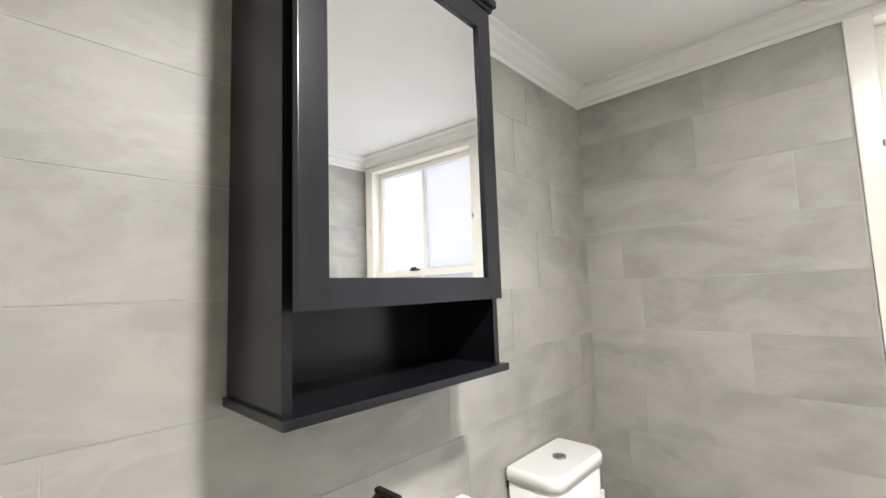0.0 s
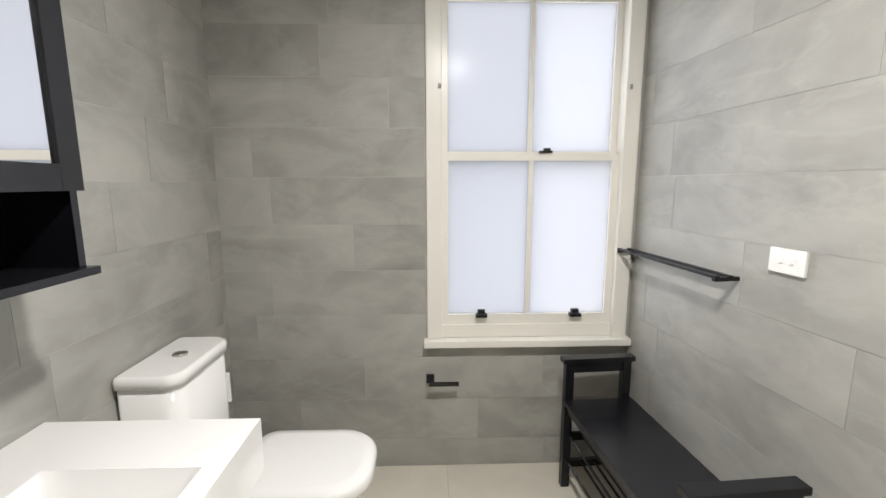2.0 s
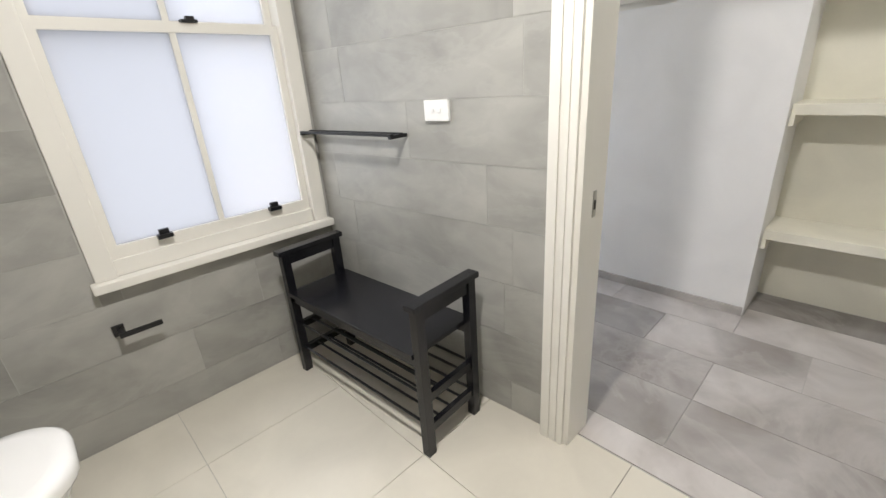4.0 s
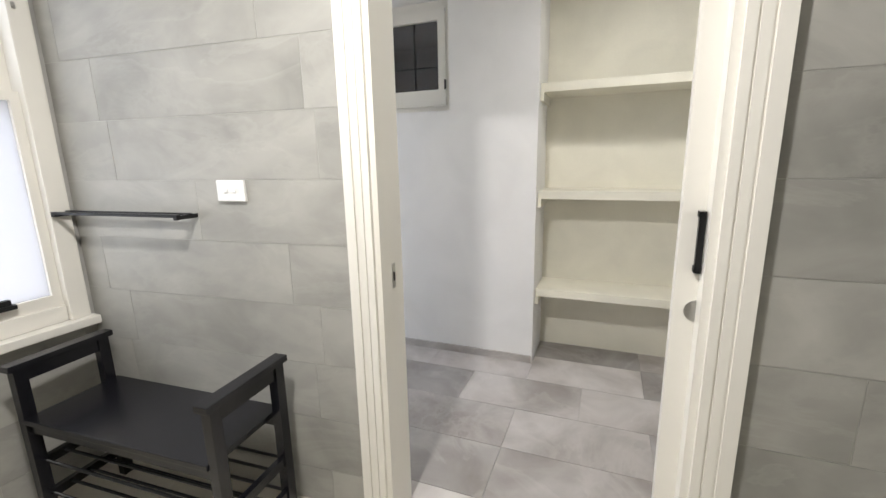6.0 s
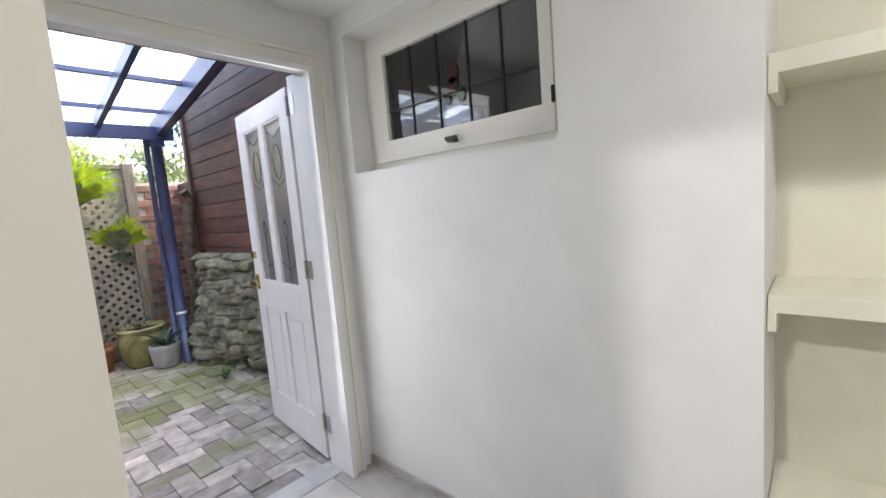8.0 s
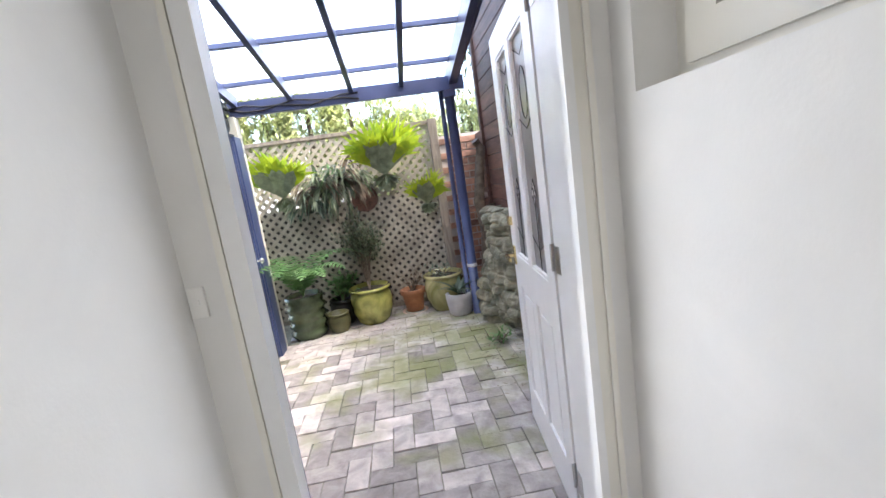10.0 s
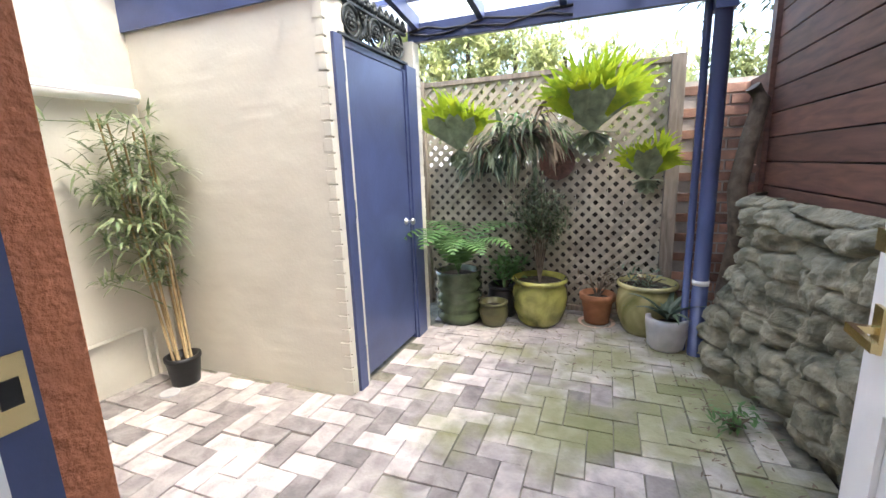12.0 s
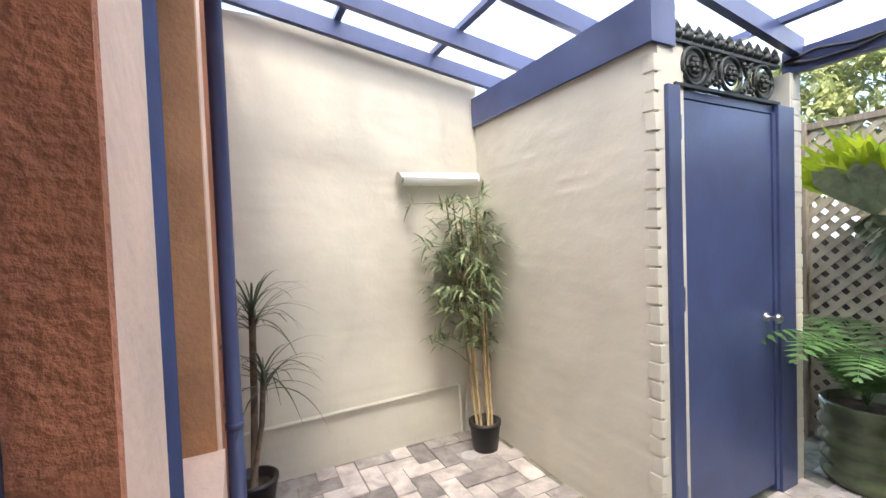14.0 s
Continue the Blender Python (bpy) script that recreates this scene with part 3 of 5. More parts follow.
part("architrave", boxes((1.615, 1.635, HN - 0.028, HN - 0.018, 0, 2.235), (2.715, 2.735, HN - 0.028, HN - 0.018, 0, 2.235), (1.635, 2.715, HN - 0.028, HN - 0.018, 2.215, 2.235)), gloss_white, door_2)
part("threshold", B(1.658, 2.67, EXT - 0.06, EXT + 0.09, -0.03, 0.004, bevel=0.004), grey_pot, door_2, "grey concrete threshold")
LEAF = pose(2.648, EXT + 0.09, 0, 0, 0, -4.9)
leaf2 = part("door_leaf", boxes((0, 0.038, 0, 0.11, 0.02, 2.12), (0, 0.038, 0.69, 0.81, 0.02, 2.12), (0, 0.038, 0.11, 0.69, 0.02, 0.24), (0, 0.038, 0.11, 0.69, 0.85, 1.02), (0, 0.038, 0.11, 0.69, 2.0, 2.12), (0, 0.038, 0.37, 0.44, 0.24, 0.85), (0, 0.038, 0.37, 0.44, 1.02, 2.0)), door_white, door_2)
leaf2.matrix_world = LEAF
for a, b in ((0.11, 0.37), (0.44, 0.69)):
    part("panel", B(0.012, 0.026, a, b, 0.24, 0.85), door_white, leaf2)
    part("panel_field", B(0.006, 0.032, a + 0.04, b - 0.04, 0.28, 0.81, bevel=0.005), door_white, leaf2)
    part("pane", B(0.017, 0.021, a, b, 1.02, 2.0), door_glass, leaf2)
    part("bead", boxes((0.004, 0.034, a, a + 0.014, 1.02, 2.0), (0.004, 0.034, b - 0.014, b, 1.02, 2.0), (0.004, 0.034, a + 0.014, b - 0.014, 1.02, 1.034), (0.004, 0.034, a + 0.014, b - 0.014, 1.986, 2.0)), door_white, leaf2)
    cx, w = (a + b) / 2, (b - a) / 2 - 0.016
    lead = tube([(0.014, cx, 1.034), (0.014, cx, 1.40)], 0.0018, 6)
    for z in (1.12, 1.62, 1.9):
        tube([(0.014, cx - w, z + 0.05), (0.014, cx, z), (0.014, cx + w, z + 0.05)], 0.0018, 6, lead)
    for s0, s1, z0, z1 in ((-1, 0, 1.36, 1.30), (-1, 0, 1.36, 1.42), (1, 0, 1.36, 1.30), (1, 0, 1.36, 1.42)):
        tube([(0.014, cx + s0 * 0.035, z0), (0.014, cx + s1, z1)], 0.002, 6, lead)
    tube([(0.014, cx + 0.055 * math.cos(k * 0.393), 1.76 + 0.1 * math.sin(k * 0.393)) for k in range(17)], 0.0018, 6, lead)
    part("lead_motif", lead, iron, leaf2, "lead lines with a diamond motif")
    for k in range(4):
        q = bmesh.new()
        bmesh.ops.create_cube(q, size=0.022, matrix=Matrix.Translation((0.0145, cx + 0.02 * math.cos(k * 1.571), 1.36 + 0.03 * math.sin(k * 1.571))) @ Matrix.Rotation(radians(45), 4, "X") @ Matrix.Diagonal((0.15, 1, 1, 1)))
        part("bevel", q, grey_pot, leaf2)
part("lever_handle", boxes((-0.008, 0, 0.735, 0.775, 0.96, 1.06), (-0.05, -0.008, 0.748, 0.764, 1.0, 1.016), (-0.055, -0.043, 0.64, 0.764, 0.998, 1.018)), brass, leaf2, "polished brass lever handle")
part("deadlock", boxes((-0.02, 0, 0.74, 0.785, 1.175, 1.22)), brass, leaf2, "brass deadlock")
for z in (0.2, 1.09, 1.97):
    part("hinge", boxes((0.002, 0.036, -0.003, -0.0005, z, z + 0.1)), steel, leaf2, "steel butt hinge")
    part("pin", lathe([(0.006, 0), (0.006, 0.1)], 10, at=(-0.004, -0.006, z)), steel, leaf2)
    part("hinge_plate", boxes((2.6425, 2.645, EXT + 0.01, EXT + 0.05, z, z + 0.1)), steel, door_2)


def wall_plate(name, label, m, w, h, switches, cat):
    """Wall plate in local x (width), z (height), facing -y."""
    ob = thing(name, label, cat)
    ob.matrix_world = m
    part("plate", B(-w / 2, w / 2, -0.012, 0, -h / 2, h / 2, bevel=0.004), plastic_white, ob)
    for k in range(switches):
        x = (k - (switches - 1) / 2) * 0.035
        part("rocker", B(x - 0.007, x + 0.007, -0.016, -0.012, -0.005, 0.008, bevel=0.001), plastic_white, ob)
    return ob


wall_plate("power_outlet", "white double power outlet on grey tile", SKEW @ pose(-0.0005, 0.497, 1.232, 0, 0, -90), 0.118, 0.075, 2, "outlet")
wall_plate("light_switch", "small white single light switch by the back door", pose(1.53, HN - 0.001, 1.235), 0.045, 0.09, 1, "switch")


def downlight(x, y, z):
    ob = thing("downlight", "round recessed ceiling downlight switched on", "light", (x, y, z), "downlights")
    part("trim_ring", lathe([(0.062, 0), (0.06, -0.006), (0.048, -0.006), (0.046, 0)], 28), plastic_white, ob)
    part("diffuser", lathe([(0.045, -0.003), (0.045, 0.0)], 28), lit, ob)


downlight(0.5, 0.45, BC - 0.001)
# this hall fitting is assumed, placed to go with the added ceiling fill
downlight(2.2, -0.35, HC - 0.001)

# ---- bathroom things ----
def mirror_cabinet():
    c = thing("mirror_cabinet", "black-brown wall cabinet with mirror door and open shelf", "cabinet")
    x0, x1, y0, y1, z0, z1 = BW + 0.008, -0.48, 0.254, 0.838, 1.283, 2.25
    part("side_panel", B(x0, x1, y0, y0 + 0.018, z0, z1), black_wood, c)
    part("side_panel", B(x0, x1, y1 - 0.018, y1, z0, z1), black_wood, c)
    part("back_panel", B(x0, x0 + 0.01, y0 + 0.018, y1 - 0.018, z0, z1), black_wood, c)
    part("shelf", B(x0 + 0.01, x1 - 0.002, y0 + 0.018, y1 - 0.018, 1.455, 1.473), black_wood, c)
    part("base_board", B(x0, x1 + 0.022, y0 - 0.008, y1 + 0.012, z0 - 0.018, z0, bevel=0.003), black_wood, c)
    part("cornice_top", B(x0, x1 + 0.032, y0 - 0.02, y1 + 0.02, z1, z1 + 0.02, bevel=0.003), black_wood, c)
    part("cornice_bead", B(x0, x1 + 0.024, y0 - 0.01, y1 + 0.01, z1 - 0.016, z1, bevel=0.004), black_wood, c)
    f0, f1, q0, q1 = x1, x1 + 0.02, 1.448, z1 - 0.02
    d0, d1 = y0 + 0.004, y1 - 0.004
    d = part("door", B(f0, f0 + 0.003, d0 + 0.002, d1 - 0.002, q0 + 0.002, q1 - 0.002), black_wood, c)
    for nm, dims in (("stile", (f0 + 0.003, f1, d0, d0 + 0.058, q0, q1)), ("stile", (f0 + 0.003, f1, d1 - 0.056, d1, q0, q1)), ("rail", (f0 + 0.003, f1, d0 + 0.058, d1 - 0.056, q0, q0 + 0.054)), ("rail", (f0 + 0.003, f1, d0 + 0.058, d1 - 0.056, q1 - 0.065, q1))):
        part(nm, B(*dims, bevel=0.0015), black_wood, d)
    part("mirror_glass", B(f0 + 0.004, f0 + 0.012, d0 + 0.058, d1 - 0.056, q0 + 0.054, q1 - 0.065), mirror, d, "clear mirror glass")
    # the door stands a little ajar on its far hinges
    d.matrix_world = Matrix.Translation((f0, d1, 0)) @ Matrix.Rotation(radians(2.4), 4, "Z") @ Matrix.Translation((-f0, -d1, 0))


mirror_cabinet()


def rounded(bm, w, l, h, r, z0, segs=8, top=None):
    """Plan-rounded block: w along y, l along x; r corner radii (back, front)."""
    def ring(scale, z):
        pts = []
        for cx, cy, a0, rr in ((l / 2 - r[1], w / 2 - r[1], 0, r[1]), (-l / 2 + r[0], w / 2 - r[0], 90, r[0]), (-l / 2 + r[0], -w / 2 + r[0], 180, r[0]), (l / 2 - r[1], -w / 2 + r[1], 270, r[1])):
            for k in range(segs + 1):
                a = radians(a0 + 90 * k / segs)
                pts.append(bm.verts.new(((cx + rr * math.cos(a)) * scale[0] + scale[2], (cy + rr * math.sin(a)) * scale[1], z)))
        return pts
    levels = top or [((1, 1, 0), z0), ((1, 1, 0), z0 + h)]
    rings = [ring(s, z) for s, z in levels]
    for a, b in zip(rings, rings[1:]):
        for k in range(len(a)):
            f = bm.faces.new((a[k], a[(k + 1) % len(a)], b[(k + 1) % len(a)], b[k]))
            f.smooth = True
    bm.faces.new(rings[0][::-1])
    bm.faces.new(rings[-1])
    return bm


def toilet():
    t = thing("toilet", "white ceramic close-coupled toilet with closed lid", "toilet", (0, 1.33, 0))
    p = bmesh.new()
    rounded(p, 0.36, 0.70, 0, (0.05, 0.165), 0, top=[((0.78, 0.62, -0.08), 0), ((0.8, 0.64, -0.075), 0.1), ((0.86, 0.78, -0.05), 0.24), ((0.97, 0.97, -0.01), 0.34), ((1, 1, 0), 0.395)])
    bowl = part("bowl", p, ceramic, t)
    bowl.location = (-0.30, 0, 0)
    s = rounded(bmesh.new(), 0.365, 0.46, 0, (0.06, 0.17), 0, top=[((1, 1, 0), 0.398), ((1, 1, 0), 0.414)])
    part("seat", s, ceramic, t).location = (-0.17, 0, 0)
    lid = rounded(bmesh.new(), 0.39, 0.48, 0, (0.06, 0.15), 0, top=[((0.99, 0.99, 0), 0.416), ((1, 1, 0), 0.422), ((1, 1, 0), 0.442), ((0.985, 0.98, 0), 0.455), ((0.94, 0.93, 0), 0.463), ((0.8, 0.78, 0), 0.467)])
    part("lid", lid, ceramic, t).location = (-0.17, 0, 0)
    ci = rounded(bmesh.new(), 0.355, 0.19, 0, (0.02, 0.06), 0, top=[((0.92, 0.95, 0), 0.39), ((1, 1, 0), 0.55), ((1, 1, 0), 0.83)])
    part("cistern", ci, ceramic, t).location = (BW + 0.11, 0, 0)
    cl = rounded(bmesh.new(), 0.37, 0.205, 0, (0.02, 0.06), 0, top=[((1, 1, 0), 0.832), ((1, 1, 0), 0.856), ((0.97, 0.98, 0), 0.868), ((0.88, 0.93, 0), 0.872)])
    part("cistern_lid", cl, ceramic, t).location = (BW + 0.113, 0, 0)
    part("flush_button", lathe([(0.024, 0.872), (0.024, 0.877), (0.02, 0.879)], 24, at=(BW + 0.12, 0, 0)), steel, t, "chrome dual flush button")
    part("water_label", B(BW + 0.185, BW + 0.196, 0.171, 0.1785, 0.60, 0.72), plastic_white, t)


toilet()


def vanity():
    v = thing("vanity_unit", "white wall-mounted vanity cabinet", "vanity")
    part("body", B(BW + 0.009, -0.34, 0.24, 0.88, 0.28, 0.715, bevel=0.003), plastic_white, v)
    for a, b in ((0.203, 0.558), (0.562, 0.917)):
        part("door", B(-0.34, -0.322, max(a, 0.243), min(b, 0.877), 0.285, 0.71, bevel=0.002), plastic_white, v)
    s = thing("basin", "white rectangular ceramic basin with a shallow bowl", "basin")
    x0, x1, y0, y1, z0, z1 = BW + 0.009, -0.165, 0.19, 0.93, 0.717, 0.86
    i0, i1, j0, j1 = x0 + 0.16, x1 - 0.05, y0 + 0.1, y1 - 0.19
    part("slab", boxes((x0, i0, y0, y1, z0, z1), (i1, x1, y0, y1, z0, z1), (i0, i1, y0, j0, z0, z1), (i0, i1, j1, y1, z0, z1)), ceramic, s)
    dish, rows = bmesh.new(), []
    for k in range(17):
        u = k / 16 * 2 - 1
        row = []
        for q in range(17):
            v = q / 16 * 2 - 1
            deep = (1 - u ** 4) * (1 - v ** 4)
            row.append(dish.verts.new((i0 + (i1 - i0) * (u + 1) / 2, j0 + (j1 - j0) * (v + 1) / 2, z1 - 0.001 - 0.1 * deep ** 0.7)))
        rows.append(row)
    for p, q in zip(rows, rows[1:]):
        for k in range(16):
            dish.faces.new((p[k], q[k], q[k + 1], p[k + 1])).smooth = True
    part("bowl", dish, ceramic, s)
    part("waste", lathe([(0.03, z0 + 0.04), (0.03, z0 + 0.047)], 24, at=((i0 + i1) / 2, (j0 + j1) / 2, 0)), steel, s, "chrome waste")
    m = thing("basin_mixer", "matt black basin mixer tap", "tap", (x0 + 0.09, 0.56, z1))
    part("body", lathe([(0.024, 0), (0.024, 0.15), (0.02, 0.155)], 20), black_metal, m)
    part("spout", B(0, 0.14, -0.014, 0.014, 0.1, 0.12, bevel=0.004), black_metal, m)
    part("lever", B(-0.02, 0.06, -0.008, 0.008, 0.157, 0.169, bevel=0.003), black_metal, m)


vanity()


def bench():
    b = thing("shoe_bench", "black-brown wooden bench with slatted shoe racks", "bench", (0.947, 0.862, 0), turn=3.6)
    x0, x1, y0, y1 = 0.005, 0.343, 0.005, 0.905
    for y in (y0, y1 - 0.035):
        for x in (x0 + 0.01, x1 - 0.05):
            part("leg", B(x, x + 0.04, y, y + 0.035, 0, 0.635, bevel=0.002), black_wood, b)
        part("armrest", B(x0 - 0.005, x1 + 0.005, y - 0.008, y + 0.043, 0.635, 0.658, bevel=0.003), black_wood, b)
        part("arm_rail", B(x0 + 0.05, x1 - 0.05, y + 0.006, y + 0.028, 0.585, 0.635), black_wood, b)
        for z in (0.10, 0.24):
            part("side_rail", B(x0 + 0.05, x1 - 0.05, y + 0.006, y + 0.028, z, z + 0.035), black_wood, b)
    part("seat", B(x0 + 0.004, x1 - 0.004, y0 + 0.036, y1 - 0.036, 0.435, 0.455, bevel=0.003), black_wood, b)
    for x in (x0 + 0.02, x1 - 0.04):
        part("seat_rail", B(x, x + 0.02, y0 + 0.036, y1 - 0.036, 0.395, 0.434), black_wood, b)
    for z in (0.12, 0.26):
        for k in range(5):
            x = x0 + 0.045 + k * 0.065
            part("slat", tube([(x, y0 + 0.029, z), (x, y1 - 0.029, z)], 0.006, 8), black_metal, b)


bench()


def towel_rail():
    t = thing("double_towel_rail", "matt black double towel rail on grey tiles", "towel rail")
    for x in (-0.092, -0.042):
        part("bar", B(x, x + 0.016, 0.667, 1.30, 1.142, 1.153, bevel=0.002), black_metal, t)
    for y in (0.667, 1.282):
        part("bracket", B(-0.092, -0.0005, y, y + 0.018, 1.133, 1.148, bevel=0.002), black_metal, t)
    t.matrix_world = SKEW


towel_rail()
t = thing("toilet_roll_holder", "matt black toilet roll holder without a roll", "roll holder")
part("plate", B(0.255, 0.295, BN - 0.02, BN - 0.008, 0.465, 0.51, bevel=0.002), black_metal, t)
part("stem", B(0.268, 0.284, BN - 0.07, BN - 0.02, 0.48, 0.496), black_metal, t)
part("bar", B(0.268, 0.415, BN - 0.085, BN - 0.07, 0.479, 0.497, bevel=0.002), black_metal, t)

# ---- courtyard: house wall ----
wall_back = solid("wall_back", boxes((1.64, 1.652, EXT - 0.02, EXT + 0.003, 0.0, 3.0), (-0.76, 0.12, EXT - 0.02, EXT, 0, 3.0), (0.12, 1.64, EXT - 0.02, EXT, 0, 0.55), (0.12, 1.64, EXT - 0.02, EXT, 2.6, 3.0), (1.652, 3.3, EXT - 0.02, EXT + 0.012, 2.165, 3.0), (2.675, 3.3, EXT - 0.02, EXT + 0.012, 0, 2.165)), rust_render, "rust-red rough rendered house wall", "wall")
part("window_surround", boxes((1.45, 1.6395, EXT - 0.02, EXT + 0.004, 0.55, 2.6), (0.12, 0.363, EXT - 0.02, EXT + 0.003, 0.55, 2.6), (0.363, 1.45, EXT - 0.02, EXT + 0.003, 2.42, 2.6), (0.363, 1.45, EXT - 0.16, EXT + 0.02, 0.55, 0.755)), peach_render, wall_back, "peach painted window surround")
part("window_reveal", B(0.353, 0.368, EXT - 0.14, EXT - 0.002, 0.64, 2.42), orange_render, wall_back, "orange painted reveal")
part("door_reveal", B(1.641, 1.657, EXT - 0.0495, EXT + 0.006, 0, 2.164), rust_render, wall_back)
part("window_stile", boxes((0.369, 0.82, EXT - 0.158, EXT - 0.141, 0.64, 2.42)), dull_blue, wall_back, "navy blue outer window frame")
part("window_edge", B(1.226, 1.4495, EXT - 0.0195, EXT - 0.008, 0.756, 2.419), dull_blue, wall_back, "navy blue painted inner edge of the surround")
dp = thing("downpipe", "navy blue round downpipe on the house wall", "pipe")
part("pipe", tube([(-0.19, EXT + 0.045, 0), (-0.19, EXT + 0.045, 2.8)], 0.036, 16), blue_paint, dp)
part("bracket", lathe([(0.041, 0.6), (0.041, 0.63)], 16, at=(-0.19, EXT + 0.045, 0)), blue_paint, dp)
solid("house_roof", boxes((-1.0, 3.4, BS - 0.2, EXT - 0.02, 2.62, 2.75)), grey_wall, "house roof slab above the rooms", "roof")

# cream painted brick walls
solid("ground", B(-60, 60, 2.2, 80, -0.5, -0.07), soil, "bare dark ground", "ground")


def painted_brick(name, label, axis, face, out, a, b, z0, z1):
    """Uneven, thickly painted brickwork: a bumpy sheet over a solid wall."""
    bm = bmesh.new()
    nu, nz = int((b - a) / 0.03), int((z1 - z0) / 0.025)
    grid = []
    for i in range(nu + 1):
        col = []
        for j in range(nz + 1):
            s, z = a + (b - a) * i / nu, z0 + (z1 - z0) * j / nz
            course = z / 0.086
            off = 0.5 if int(course) % 2 else 0
            mort = min(course % 1, 1 - course % 1)
            joint = 0.011 * max(0, 1 - mort / 0.16) * max(0, noise.noise((s * 2.2 + face, z * 4, 4)) - 0.05)
            d = 0.004 * noise.noise((s * 2.5, z * 5, face)) + 0.0025 * noise.noise((s * 9 + off, z * 20, face)) - joint
            c = face + out * d
            col.append(bm.verts.new((c, s, z) if axis == "y" else (s, c, z)))
        grid.append(col)
    for i in range(nu):
        for j in range(nz):
            f = bm.faces.new((grid[i][j], grid[i + 1][j], grid[i + 1][j + 1], grid[i][j + 1]))
            f.smooth = True
    k0, k1 = sorted((face - out * 0.02, face - out * 0.2))
    if axis == "y":
        box(bm, k0, k1, a, b, z0, z1)
    else:
        box(bm, a, b, k0, k1, z0, z1)
    bmesh.ops.recalc_face_normals(bm, faces=bm.faces)
    return solid(name, bm, cream_render, label, "wall")


painted_brick("wall_yard_west", "cream painted brick boundary wall", "y", -0.76, 1, EXT, 3.95, -0.05, 2.82)
conduit = thing("conduit_pipe", "cream painted conduit along the wall base", "pipe")
part("pipe", tube([(-0.735, 2.25, 0.335), (-0.735, 3.70, 0.365), (-0.735, 3.715, 0.35), (-0.735, 3.715, 0)], 0.011, 8), cream_render, conduit)
part("pipe", tube([(-0.735, 3.77, 0), (-0.735, 3.77, 0.3), (-0.735, 3.80, 0.33), (-0.735, 3.9, 0.33)], 0.011, 8), cream_render, conduit)
lamp = thing("batten_light", "white tubular weatherproof wall light, off", "light")
part("housing", tube([(-0.695, 3.30, 1.86), (-0.695, 3.88, 1.875)], 0.045, 16), plastic_white, lamp)
part("end_cap", tube([(-0.695, 3.275, 1.86), (-0.695, 3.30, 1.86)], 0.048, 16), steel, lamp)
part("end_cap", tube([(-0.695, 3.88, 1.875), (-0.695, 3.895, 1.875)], 0.048, 16), plastic_white, lamp)
part("seam", B(-0.652, -0.649, 3.31, 3.88, 1.862, 1.868), grey_pot, lamp)

# ---- shed ----
SX, SY, SN = 0.755, 3.94, 5.17
painted_brick("wall_shed_south", "cream painted brick shed wall", "x", SY, -1, -0.76, SX - 0.003, -0.05, 2.30)
shed = solid("wall_shed_east", boxes((SX - 0.19, SX, SY + 0.02, 4.0, -0.05, 2.3), (SX - 0.19, SX, 5.06, SN, -0.05, 2.3), (-0.7, SX - 0.25, SN - 0.06, SN, -0.05, 2.3)), cream_render, "cream painted brick shed front", "wall")
for j in range(26):
    z = j * 0.086
    w = 0.05 if j % 2 else 0.035
    part("quoin", B(SX - w - 0.01, SX + R.uniform(0.002, 0.007), SY - R.uniform(0.004, 0.01), SY + w + R.uniform(-0.006, 0.006), z + 0.006, z + 0.08, bevel=0.004), cream_render, shed)
    part("quoin", B(SX - 0.19, SX + R.uniform(0.001, 0.005), 5.075, SN + R.uniform(0, 0.006), z + 0.005, z + 0.081, bevel=0.004), cream_render, shed)
solid("shed_fascia", boxes((-0.76, SX + 0.012, SY - 0.03, SY - 0.012, 2.275, 2.485), (SX - 0.006, SX + 0.012, SY - 0.012, 4.07, 2.275, 2.485)), blue_paint, "navy blue fascia board round the shed", "fascia")
solid("shed_roof", boxes((-0.76, SX - 0.08, SY - 0.01, SN, 2.40, 2.44)), grey_wall, "flat shed roof", "roof")
door_3 = thing("door_3", "navy blue flush shed door, closed, with chrome knob", "door", kind="structure")
for d in ((SX - 0.06, SX + 0.02, 4.0, 4.085, -0.02, 2.10), (SX - 0.06, SX + 0.02, 4.9, 5.06, -0.02, 2.10), (SX - 0.06, SX - 0.01, 4.085, 4.9, 2.06, 2.10)):
    part("frame", B(*d, bevel=0.003), blue_paint, door_3)
part("frame_bead", B(SX - 0.03, SX + 0.006, 4.87, 4.9, 0, 2.06), blue_paint, door_3)
dl = part("door_leaf", B(SX - 0.045, SX - 0.004, 4.089, 4.868, 0.03, 2.05, bevel=0.002), blue_paint, door_3)
kb = lathe([(0.026, 0), (0.026, 0.006), (0.01, 0.01), (0.01, 0.04), (0.024, 0.05), (0.027, 0.06), (0.02, 0.072), (0.005, 0.075)], 20)
kb.transform(Matrix.Translation((SX - 0.004, 4.8, 0.965)) @ Matrix.Rotation(radians(90), 4, "Y"))
part("knob", kb, steel, dl, "polished chrome knob")
for z in (0.16, 1.08, 1.86):
    part("hinge", boxes((SX - 0.004, SX + 0.022, 4.086, 4.092, z, z + 0.11)), steel, door_3, "white and steel butt hinge")

